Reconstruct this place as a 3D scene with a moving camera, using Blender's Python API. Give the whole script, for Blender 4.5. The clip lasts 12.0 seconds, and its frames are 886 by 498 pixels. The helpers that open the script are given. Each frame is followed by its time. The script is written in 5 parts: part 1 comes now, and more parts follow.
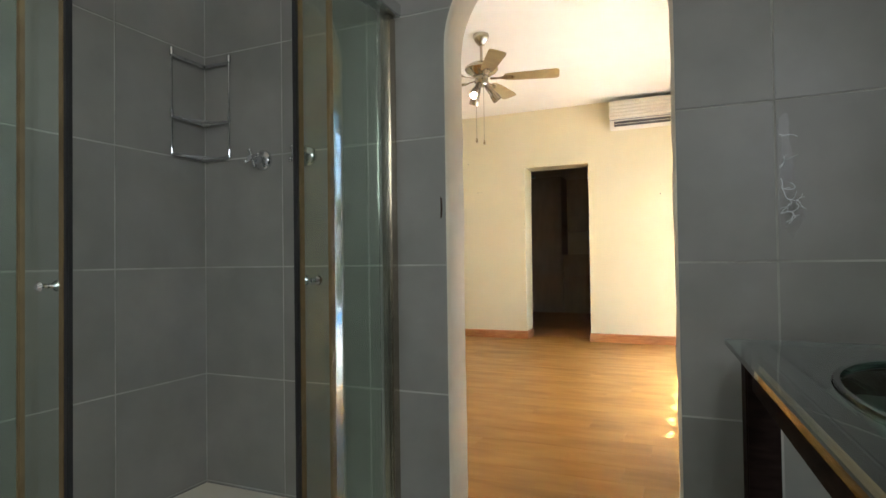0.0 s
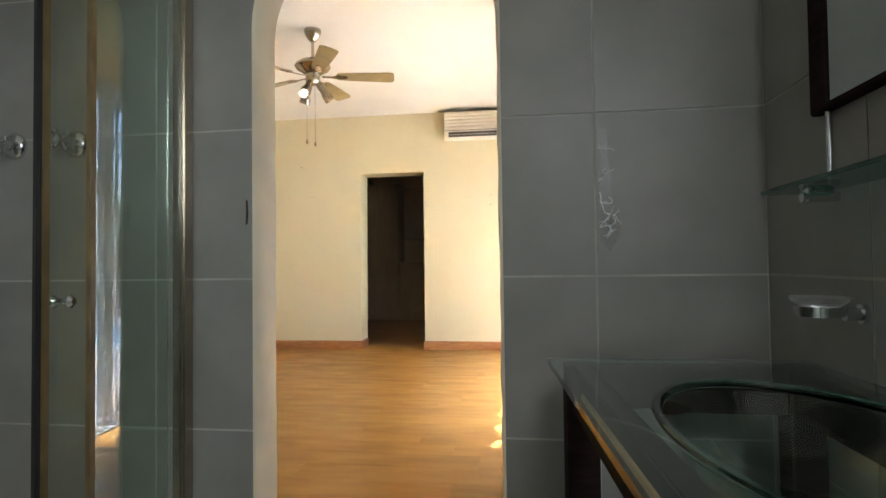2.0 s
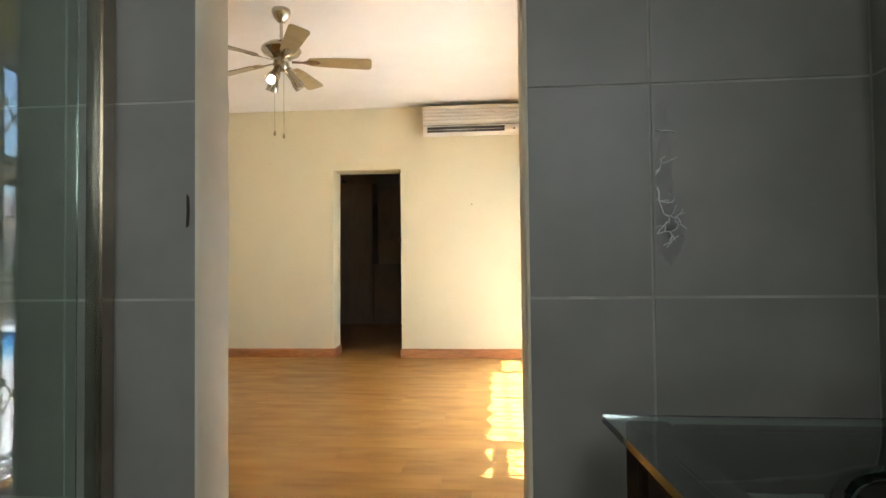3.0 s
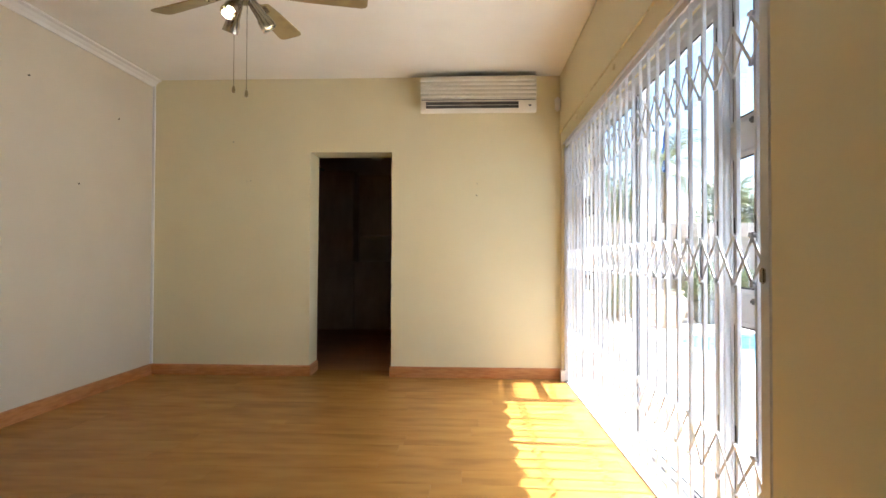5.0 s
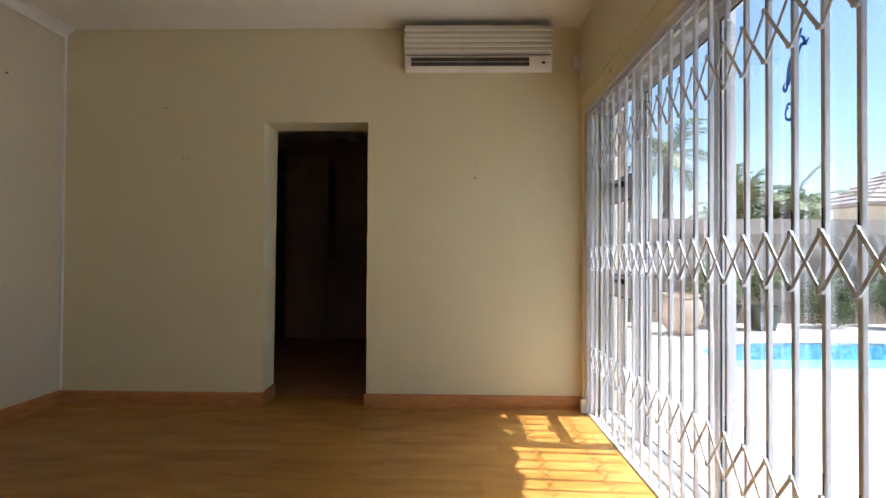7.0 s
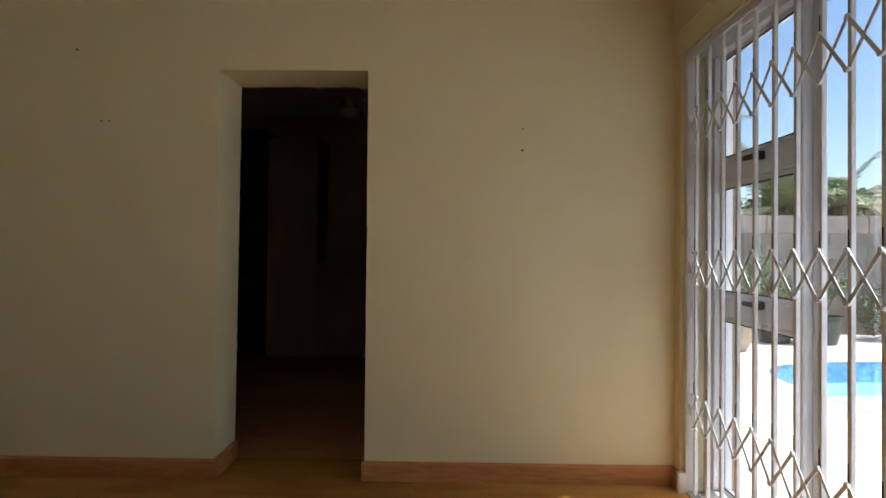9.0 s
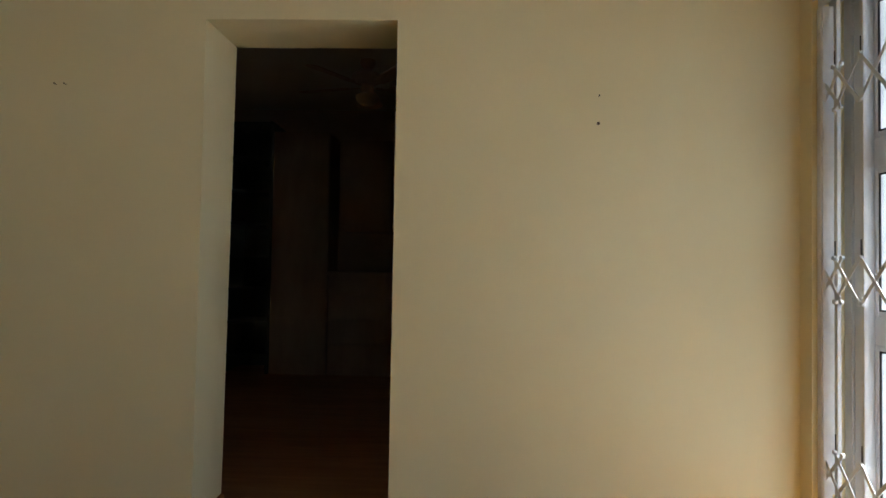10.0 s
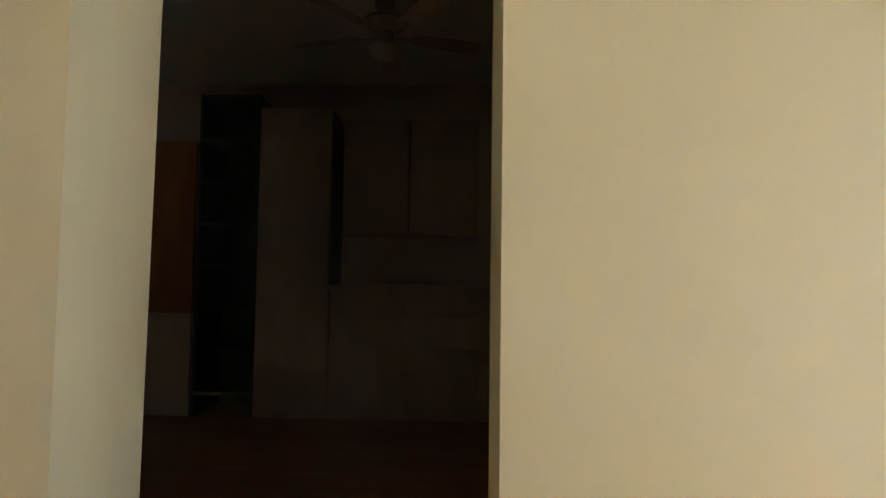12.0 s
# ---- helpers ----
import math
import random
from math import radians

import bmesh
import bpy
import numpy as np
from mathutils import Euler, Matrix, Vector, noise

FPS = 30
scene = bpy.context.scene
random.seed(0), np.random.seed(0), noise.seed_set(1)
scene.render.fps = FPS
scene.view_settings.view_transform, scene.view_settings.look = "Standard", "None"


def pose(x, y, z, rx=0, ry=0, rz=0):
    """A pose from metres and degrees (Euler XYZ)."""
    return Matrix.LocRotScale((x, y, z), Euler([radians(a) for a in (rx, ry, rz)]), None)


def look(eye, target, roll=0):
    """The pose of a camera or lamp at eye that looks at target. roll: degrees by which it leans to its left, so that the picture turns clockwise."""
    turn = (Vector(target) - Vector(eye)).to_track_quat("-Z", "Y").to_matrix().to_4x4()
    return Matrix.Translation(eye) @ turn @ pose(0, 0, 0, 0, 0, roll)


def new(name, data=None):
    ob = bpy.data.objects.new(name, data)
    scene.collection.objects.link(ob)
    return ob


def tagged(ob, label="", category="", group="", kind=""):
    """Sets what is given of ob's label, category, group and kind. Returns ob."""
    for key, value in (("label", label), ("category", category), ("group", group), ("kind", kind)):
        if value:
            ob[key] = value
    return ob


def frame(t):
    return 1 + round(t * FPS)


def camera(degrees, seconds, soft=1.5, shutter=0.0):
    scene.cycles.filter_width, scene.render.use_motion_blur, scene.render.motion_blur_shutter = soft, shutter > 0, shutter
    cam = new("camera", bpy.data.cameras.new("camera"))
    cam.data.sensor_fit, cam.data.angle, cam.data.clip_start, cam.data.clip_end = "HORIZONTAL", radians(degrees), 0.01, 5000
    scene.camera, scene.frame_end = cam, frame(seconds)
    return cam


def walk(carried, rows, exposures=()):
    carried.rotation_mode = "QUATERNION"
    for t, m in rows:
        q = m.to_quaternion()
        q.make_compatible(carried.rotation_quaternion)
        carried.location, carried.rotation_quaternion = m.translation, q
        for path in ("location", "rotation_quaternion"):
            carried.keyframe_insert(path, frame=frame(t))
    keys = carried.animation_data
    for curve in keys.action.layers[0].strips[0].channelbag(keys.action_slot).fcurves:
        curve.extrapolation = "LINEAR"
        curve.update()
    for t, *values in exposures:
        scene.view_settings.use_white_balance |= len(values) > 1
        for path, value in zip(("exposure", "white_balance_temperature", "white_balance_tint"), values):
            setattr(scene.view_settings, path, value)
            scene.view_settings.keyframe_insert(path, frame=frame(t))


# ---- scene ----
cam = camera(75.3, 12.0)
PATH = [
    (0, (0.745, 0.189, 0.97), (-0.064, 2.018, 1.009), -0.8),
    (0.5, (0.744, 0.217, 0.983), (0.097, 2.109, 1.023), -0.8),
    (1, (0.741, 0.239, 0.996), (0.249, 2.177, 1.041), -0.9),
    (1.5, (0.745, 0.258, 0.997), (0.379, 2.223, 1.045), -0.8),
    (2, (0.751, 0.379, 0.988), (0.473, 2.359, 1.042), -0.7),
    (2.5, (0.719, 0.527, 1.007), (0.528, 2.518, 1.06), -0.7),
    (3, (0.632, 0.728, 1.022), (0.452, 2.72, 1.075), -0.6),
    (3.2, (0.596, 0.819, 1.031), (0.421, 2.811, 1.085), -0.4),
    (4.8, (0.357, 1.62, 1.082), (0.254, 3.617, 1.115), 0.1),
    (5, (0.32, 1.717, 1.088), (0.228, 3.715, 1.123), 0.2),
    (5.5, (0.298, 1.964, 1.076), (0.215, 3.962, 1.113), 0.2),
    (6, (0.299, 2.226, 1.073), (0.229, 4.224, 1.11), 0.3),
    (6.5, (0.282, 2.517, 1.08), (0.227, 4.516, 1.113), 0.3),
    (8.5, (0.106, 3.756, 1.134), (0.072, 5.756, 1.159), 0.5),
    (9, (0.038, 4.09, 1.141), (0.004, 6.09, 1.163), 0.5),
    (9.5, (-0.06, 4.415, 1.137), (-0.101, 6.414, 1.158), 0.5),
    (10, (-0.137, 4.772, 1.114), (-0.199, 6.77, 1.173), 1.0),
    (10.5, (-0.231, 5.126, 1.108), (-0.272, 7.124, 1.178), 0.8),
    (11, (-0.346, 5.439, 1.104), (-0.363, 7.437, 1.199), 0.7),
    (11.5, (-0.435, 5.717, 1.101), (-0.454, 7.714, 1.209), 0.7),
    (12, (-0.477, 6.02, 1.101), (-0.523, 8.017, 1.204), 0.8),
]
walk(cam, [(t, look(eye, target, roll)) for t, eye, target, roll in PATH],
     [(t, stops, kelvin, tint) for t, stops, kelvin, tint in ((0, 3.14, 5650, 10), (1.5, 3.14, 5650, 10), (3.2, 2.82, 5700, 10), (4.8, 2.28, 5750, 10), (5.5, 1.88, 5700, 10), (6.5, 1.42, 5700, 10), (8.3, 0.56, 5750, 10), (9.5, 0.93, 5950, 8),
      (10.5, 1.38, 5620, 2), (12, 1.95, 5720, 5))])

# ---- light ----
SUN_EL, SUN_TAN = radians(66.3), 2.28
SUN_DIR = Vector((math.cos(SUN_EL), -0.06 * math.cos(SUN_EL), math.sin(SUN_EL))).normalized()
world = bpy.data.worlds.new("world")
scene.world = world
world.use_nodes = True
wn = world.node_tree.nodes
sky = wn.new("ShaderNodeTexSky")
sky.sky_type, sky.sun_disc = "NISHITA", False
sky.sun_elevation, sky.sun_rotation = SUN_EL, radians(93.4)
sky.air_density, sky.dust_density, sky.ozone_density = 1.15, 0.4, 0.7
wn["Background"].inputs[1].default_value = 0.107
world.node_tree.links.new(sky.outputs[0], wn["Background"].inputs[0])
sun = new("sun", bpy.data.lights.new("sun", "SUN"))
sun.data.energy, sun.data.angle, sun.data.color = 5.0, radians(0.5), (1.0, 0.97, 0.92)
sun.matrix_world = look(SUN_DIR * 30 + Vector((1, 5, 0)), (1, 5, 0))

# area lamp standing in for daylight, just inside an unseen bathroom window
day = new("bathroom_daylight", bpy.data.lights.new("bathroom_daylight", "AREA"))
day.data.shape, day.data.size, day.data.size_y = "RECTANGLE", 0.76, 0.78
day.data.energy, day.data.color = 2.5, (1.0, 0.945, 0.86)
day.matrix_world = look((1.258, -0.563, 1.772), (-0.6, 0.05, 1.15))


# ---- materials ----
def material(name, a, b=None, rough=0.6, metal=0.0, scale=6.0, stretch=(1, 1, 1), bump=0.0, bump_scale=60.0, vary=0.0,
             spec=0.5, detail=6.0, low=0.35, high=0.65, coat=0.0, space="world", rough_vary=0.0):
    """Two tones mixed by noise at real-world size, fine relief, and a tone that differs from piece to piece."""
    m = bpy.data.materials.new(name)
    m.use_nodes = True
    t = m.node_tree
    n, l = t.nodes, t.links
    p = n["Principled BSDF"]
    p.inputs["Roughness"].default_value = rough
    p.inputs["Metallic"].default_value = metal
    p.inputs["Specular IOR Level"].default_value = spec
    p.inputs["Coat Weight"].default_value = coat
    b = b or tuple(c * 0.9 for c in a)
    if space == "world":
        place = n.new("ShaderNodeNewGeometry").outputs["Position"]
    else:
        place = n.new("ShaderNodeTexCoord").outputs["Object"]
    info = n.new("ShaderNodeObjectInfo")
    shift = n.new("ShaderNodeVectorMath")
    shift.operation = "MULTIPLY_ADD"
    l.new(info.outputs["Random"], shift.inputs[0])
    shift.inputs[1].default_value = (7.1 * (vary > 0), 3.7 * (vary > 0), 5.3 * (vary > 0))
    l.new(place, shift.inputs[2])
    mp = n.new("ShaderNodeMapping")
    mp.inputs["Scale"].default_value = stretch
    l.new(shift.outputs[0], mp.inputs["Vector"])
    tex = n.new("ShaderNodeTexNoise")
    tex.inputs["Scale"].default_value, tex.inputs["Detail"].default_value = scale, detail
    l.new(mp.outputs[0], tex.inputs["Vector"])
    wide = n.new("ShaderNodeTexNoise")
    wide.inputs["Scale"].default_value, wide.inputs["Detail"].default_value = scale * 0.17, 3
    l.new(mp.outputs[0], wide.inputs["Vector"])
    add = n.new("ShaderNodeMath")
    add.operation = "MULTIPLY_ADD"
    l.new(wide.outputs["Fac"], add.inputs[0])
    add.inputs[1].default_value = 0.6
    l.new(tex.outputs["Fac"], add.inputs[2])
    ramp = n.new("ShaderNodeMapRange")
    ramp.inputs["From Min"].default_value, ramp.inputs["From Max"].default_value = low + 0.3, high + 0.3
    l.new(add.outputs[0], ramp.inputs["Value"])
    mix = n.new("ShaderNodeMix")
    mix.data_type = "RGBA"
    l.new(ramp.outputs[0], mix.inputs[0])
    mix.inputs[6].default_value, mix.inputs[7].default_value = (*b, 1), (*a, 1)
    hsv = n.new("ShaderNodeHueSaturation")
    val = n.new("ShaderNodeMapRange")
    val.inputs["To Min"].default_value, val.inputs["To Max"].default_value = 1 - vary, 1 + vary
    l.new(info.outputs["Random"], val.inputs["Value"])
    l.new(val.outputs[0], hsv.inputs["Value"])
    l.new(mix.outputs[2], hsv.inputs["Color"])
    l.new(hsv.outputs[0], p.inputs["Base Color"])
    if rough_vary:
        rr = n.new("ShaderNodeMapRange")
        rr.inputs["To Min"].default_value, rr.inputs["To Max"].default_value = rough - rough_vary, rough + rough_vary
        l.new(wide.outputs["Fac"], rr.inputs["Value"])
        l.new(rr.outputs[0], p.inputs["Roughness"])
    if bump:
        fine = n.new("ShaderNodeTexNoise")
        fine.inputs["Scale"].default_value, fine.inputs["Detail"].default_value = bump_scale, 4
        l.new(mp.outputs[0], fine.inputs["Vector"])
        bn = n.new("ShaderNodeBump")
        bn.inputs["Strength"].default_value, bn.inputs["Distance"].default_value = bump, 0.004
        l.new(fine.outputs["Fac"], bn.inputs["Height"])
        l.new(bn.outputs[0], p.inputs["Normal"])
    return m


def glass_material(name, tint, rough=0.0, ior=1.45):
    m = bpy.data.materials.new(name)
    m.use_nodes = True
    p = m.node_tree.nodes["Principled BSDF"]
    p.inputs["Base Color"].default_value = (*tint, 1)
    p.inputs["Transmission Weight"].default_value = 1.0
    p.inputs["Roughness"].default_value = rough
    p.inputs["IOR"].default_value = ior
    return m


def glow_material(name, colour, strength):
    m = bpy.data.materials.new(name)
    m.use_nodes = True
    p = m.node_tree.nodes["Principled BSDF"]
    p.inputs["Base Color"].default_value = (*colour, 1)
    p.inputs["Emission Color"].default_value = (*colour, 1)
    p.inputs["Emission Strength"].default_value = strength
    return m


def plank_material(name):
    """Laminate with a printed strip pattern: long cloudy streaks, fine grain and a tone for each plank."""
    m = bpy.data.materials.new(name)
    m.use_nodes = True
    n, l = m.node_tree.nodes, m.node_tree.links
    p = n["Principled BSDF"]
    p.inputs["Specular IOR Level"].default_value = 0.16
    info = n.new("ShaderNodeObjectInfo")
    shift = n.new("ShaderNodeVectorMath")
    shift.operation = "MULTIPLY_ADD"
    l.new(info.outputs["Random"], shift.inputs[0])
    shift.inputs[1].default_value = (17.1, 9.7, 5.3)
    l.new(n.new("ShaderNodeNewGeometry").outputs["Position"], shift.inputs[2])

    def streaks(stretch, detail, lo, hi):
        mp = n.new("ShaderNodeMapping")
        mp.inputs["Scale"].default_value = stretch
        l.new(shift.outputs[0], mp.inputs["Vector"])
        tex = n.new("ShaderNodeTexNoise")
        tex.inputs["Scale"].default_value, tex.inputs["Detail"].default_value = 1.0, detail
        l.new(mp.outputs[0], tex.inputs["Vector"])
        mr = n.new("ShaderNodeMapRange")
        mr.inputs["From Min"].default_value, mr.inputs["From Max"].default_value = 0.32, 0.68
        mr.inputs["To Min"].default_value, mr.inputs["To Max"].default_value = lo, hi
        l.new(tex.outputs["Fac"], mr.inputs["Value"])
        return mr.outputs[0]

    def total(a, b):
        add = n.new("ShaderNodeMath")
        l.new(a, add.inputs[0])
        l.new(b, add.inputs[1])
        return add.outputs[0]
    cloud = streaks((2.8, 9.0, 1.0), 2.0, 0.0, 0.62)
    fac = total(total(cloud, streaks((1.1, 4.0, 1.0), 1.0, 0.0, 0.30)), streaks((7.0, 130.0, 1.0), 2.0, 0.0, 0.05))
    ramp = n.new("ShaderNodeValToRGB")
    e = ramp.color_ramp.elements
    e[0].position, e[0].color = 0.05, (0.315, 0.143, 0.028, 1)
    e[1].position, e[1].color = 0.95, (0.485, 0.255, 0.062, 1)
    mid = e.new(0.45)
    mid.color = (0.41, 0.199, 0.043, 1)
    l.new(fac, ramp.inputs[0])
    hsv = n.new("ShaderNodeHueSaturation")
    val = n.new("ShaderNodeMapRange")
    val.inputs["To Min"].default_value, val.inputs["To Max"].default_value = 0.955, 1.045
    l.new(info.outputs["Random"], val.inputs["Value"])
    l.new(val.outputs[0], hsv.inputs["Value"])
    l.new(ramp.outputs[0], hsv.inputs["Color"])
    l.new(hsv.outputs[0], p.inputs["Base Color"])
    rr = n.new("ShaderNodeMapRange")
    rr.inputs["To Min"].default_value, rr.inputs["To Max"].default_value = 0.36, 0.27
    l.new(cloud, rr.inputs["Value"])
    l.new(rr.outputs[0], p.inputs["Roughness"])
    bn = n.new("ShaderNodeBump")
    bn.inputs["Strength"].default_value, bn.inputs["Distance"].default_value = 0.04, 0.002
    l.new(fac, bn.inputs["Height"])
    l.new(bn.outputs[0], p.inputs["Normal"])
    return m


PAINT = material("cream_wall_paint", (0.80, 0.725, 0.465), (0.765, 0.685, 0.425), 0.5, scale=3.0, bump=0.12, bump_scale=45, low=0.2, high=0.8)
# darker copy of the cream: dim bounce on the west side put into colour
TONED_PAINT = material("toned_wall_paint", (0.69, 0.615, 0.465), (0.655, 0.58, 0.435), 0.62, scale=3.0, bump=0.12, bump_scale=45, low=0.2, high=0.8)
CEIL = material("white_ceiling_paint", (0.89, 0.86, 0.76), (0.85, 0.82, 0.72), 0.8, scale=2.0, bump=0.15, bump_scale=70)
REVEAL = material("reveal_plaster", (0.84, 0.78, 0.61), (0.74, 0.67, 0.51), 0.6, scale=5, bump=0.35, bump_scale=25)
WHITE_TRIM = material("white_trim_paint", (0.84, 0.82, 0.77), (0.80, 0.77, 0.70), 0.45, scale=4, bump=0.1)
SKIRT = material("orange_wood_skirting", (0.54, 0.25, 0.085), (0.42, 0.17, 0.05), 0.4, scale=9, stretch=(1, 1, 6), bump=0.1)
PLANK = plank_material("laminate_oak")
SUBFLOOR = material("floor_joint_dark", (0.17, 0.085, 0.035), (0.13, 0.065, 0.025), 0.8)
TILE = material("grey_ceramic_tile", (0.325, 0.315, 0.285), (0.245, 0.243, 0.215), 0.42, scale=4.5, bump=0.10, bump_scale=9, vary=0.05, low=0.28, high=0.74, rough_vary=0.10)
GROUT = material("pale_grout", (0.54, 0.53, 0.48), (0.40, 0.39, 0.35), 0.9, scale=12, bump=0.4)
BATH_FLOOR = material("bathroom_floor_tile", (0.44, 0.42, 0.38), (0.36, 0.34, 0.31), 0.4, scale=4)
CHROME = material("chrome", (0.75, 0.76, 0.78), (0.68, 0.69, 0.70), 0.12, 1.0, scale=8)
NICKEL = material("brushed_nickel", (0.50, 0.45, 0.36), (0.40, 0.36, 0.29), 0.24, 1.0, scale=10)
OLD_SEAL = material("yellowed_seal_plastic", (0.19, 0.14, 0.06), (0.14, 0.10, 0.042), 0.5, scale=14)
TILE_WEB = material("white_web", (0.84, 0.86, 0.86), (0.66, 0.68, 0.68), 0.25, scale=40)
CLOUDY_FILM = material("cloudy_film", (0.62, 0.64, 0.63), (0.45, 0.46, 0.45), 0.2, scale=60)
CLOUDY_FILM.node_tree.nodes["Principled BSDF"].inputs["Alpha"].default_value = 0.075
ALU = material("white_aluminium", (0.67, 0.68, 0.70), (0.61, 0.62, 0.64), 0.35, scale=9, bump=0.05)
GRILLE = material("white_powder_coat", (0.72, 0.73, 0.75), (0.65, 0.66, 0.68), 0.35, scale=20, bump=0.1)
SEAL = material("black_rubber", (0.02, 0.02, 0.02), (0.03, 0.03, 0.03), 0.6)
BLACK = material("black_plastic", (0.025, 0.025, 0.027), (0.035, 0.035, 0.035), 0.4)
BLADE = material("oak_fan_blade", (0.38, 0.295, 0.12), (0.30, 0.225, 0.09), 0.4, scale=12, stretch=(1, 1, 1), bump=0.05)
AC_WHITE = material("aged_white_plastic", (0.80, 0.75, 0.62), (0.74, 0.68, 0.54), 0.4, scale=5)
AC_DARK = material("vent_dark_plastic", (0.10, 0.09, 0.08), (0.06, 0.055, 0.05), 0.5)
AC_SHADE = material("shaded_intake_plastic", (0.70, 0.66, 0.56), (0.62, 0.58, 0.48), 0.6)
DARKWOOD = material("wenge_wood", (0.024, 0.014, 0.011), (0.014, 0.008, 0.006), 0.75, scale=14, stretch=(1, 1, 5), bump=0.05, spec=0.10)
# golden reflection on the vanity's edge, put into a colour
GOLD_GLINT = material("golden_glint", (0.50, 0.28, 0.09), (0.40, 0.21, 0.06), 0.3, scale=10, stretch=(1, 0.3, 1), coat=0.5)
RED = material("red_plastic", (0.5, 0.04, 0.03), (0.4, 0.03, 0.02), 0.4)
PIPE_WHITE = material("white_plastic_conduit", (0.86, 0.85, 0.81), (0.82, 0.80, 0.75), 0.5)
NAIL = material("rusty_nail", (0.10, 0.075, 0.05), (0.06, 0.04, 0.03), 0.6, 0.6)
GLASS = glass_material("clear_glass", (1, 1, 1))
SHOWER_GLASS = glass_material("shower_glass", (0.74, 0.82, 0.76))
VANITY_GLASS = glass_material("green_tinted_glass", (0.66, 0.82, 0.75), 0.02)
EDGE_GLASS = glass_material("green_edge_glass", (0.30, 0.55, 0.46), 0.03)
FROSTED = glass_material("frosted_glass", (0.9, 0.9, 0.88), 0.6)
MIRROR = material("mirror_silver", (0.72, 0.78, 0.76), (0.70, 0.76, 0.74), 0.03, 1.0)
BULB = glow_material("lit_bulb", (1.0, 0.84, 0.56), 5.0)
FARWOOD = material("brown_cupboard_wood", (0.62, 0.48, 0.36), (0.54, 0.41, 0.30), 0.4, scale=9, stretch=(1, 1, 0.3), bump=0.05)
FARSHELF = material("dark_green_shelf", (0.14, 0.17, 0.13), (0.10, 0.125, 0.10), 0.5)
FARWALL = material("brown_room_wall", (0.76, 0.63, 0.51), (0.70, 0.57, 0.46), 0.7, scale=3)
ORANGEWOOD = material("orange_door_wood", (0.55, 0.24, 0.08), (0.42, 0.17, 0.05), 0.4, scale=8, stretch=(1, 1, 0.2))
FARFLOOR = material("dark_wood_floor", (0.52, 0.26, 0.12), (0.40, 0.19, 0.08), 0.4, scale=7, stretch=(0.3, 3, 1))
PAVING = material("pale_paving", (0.74, 0.69, 0.62), (0.64, 0.59, 0.52), 0.8, scale=1.5, bump=0.5, bump_scale=30)
COPING = material("pool_coping", (0.66, 0.62, 0.55), (0.56, 0.52, 0.46), 0.7, scale=6, bump=0.4, vary=0.08)
ROUGHCAST = material("roughcast_plaster", (0.30, 0.22, 0.17), (0.22, 0.155, 0.12), 0.9, scale=30, bump=1.0, bump_scale=70)
GARDEN_WALL = material("garden_wall_block", (0.37, 0.31, 0.26), (0.27, 0.22, 0.185), 0.9, scale=5, bump=0.8, bump_scale=25, vary=0.06)
WALL_CAP = material("wall_coping_plaster", (0.46, 0.37, 0.31), (0.38, 0.30, 0.25), 0.9, scale=6, bump=0.5, vary=0.05)
ROOFTILE = material("weathered_roof_tile", (0.48, 0.40, 0.35), (0.34, 0.27, 0.23), 0.85, scale=3, bump=0.5, vary=0.14)
EAVE = material("eave_tile", (0.35, 0.20, 0.14), (0.27, 0.15, 0.10), 0.85, scale=6, bump=0.5)
POOL_BLUE = material("pool_plaster", (0.60, 0.82, 0.85), (0.52, 0.76, 0.82), 0.6, scale=2)
MOSAIC = material("blue_mosaic", (0.07, 0.19, 0.40), (0.22, 0.42, 0.60), 0.25, scale=20, vary=0.2)
WATER = glass_material("pool_water", (0.85, 0.97, 1.0), 0.02, 1.33)
LEAF = material("broad_leaf", (0.20, 0.27, 0.10), (0.11, 0.16, 0.055), 0.5, scale=3, vary=0.2)
LEAF_DARK = material("dark_shrub_leaf", (0.13, 0.165, 0.065), (0.075, 0.10, 0.035), 0.5, scale=5, vary=0.2)
PALM = material("palm_frond", (0.22, 0.25, 0.10), (0.12, 0.15, 0.05), 0.5, scale=4, vary=0.15)
BARK = material("bark", (0.20, 0.15, 0.11), (0.11, 0.08, 0.06), 0.9, scale=18, bump=1.0, bump_scale=20)
CLAY = material("sand_clay_pot", (0.52, 0.40, 0.30), (0.42, 0.32, 0.23), 0.8, scale=8, bump=0.4)
DARKPOT = material("dark_glazed_pot", (0.035, 0.055, 0.042), (0.022, 0.034, 0.027), 0.35, scale=8)
SOIL = material("soil", (0.07, 0.05, 0.035), (0.04, 0.03, 0.02), 0.95, scale=20, bump=1)
BLUE = material("blue_sticker", (0.06, 0.22, 0.80), (0.05, 0.17, 0.66), 0.5)
FASCIA = material("neighbour_wall_paint", (0.62, 0.54, 0.42), (0.55, 0.47, 0.36), 0.8, scale=2)


# ---- building helpers ----
def box(bm, x0, x1, y0, y1, z0, z1, bevel=0.0):
    r = bmesh.ops.create_cube(bm, size=1.0, matrix=Matrix.Translation(((x0 + x1) / 2, (y0 + y1) / 2, (z0 + z1) / 2))
                              @ Matrix.Diagonal((x1 - x0, y1 - y0, z1 - z0, 1)))
    if bevel:
        es = list({e for v in r["verts"] for e in v.link_edges})
        bmesh.ops.bevel(bm, geom=es, offset=bevel, segments=2, affect="EDGES")
    return bm


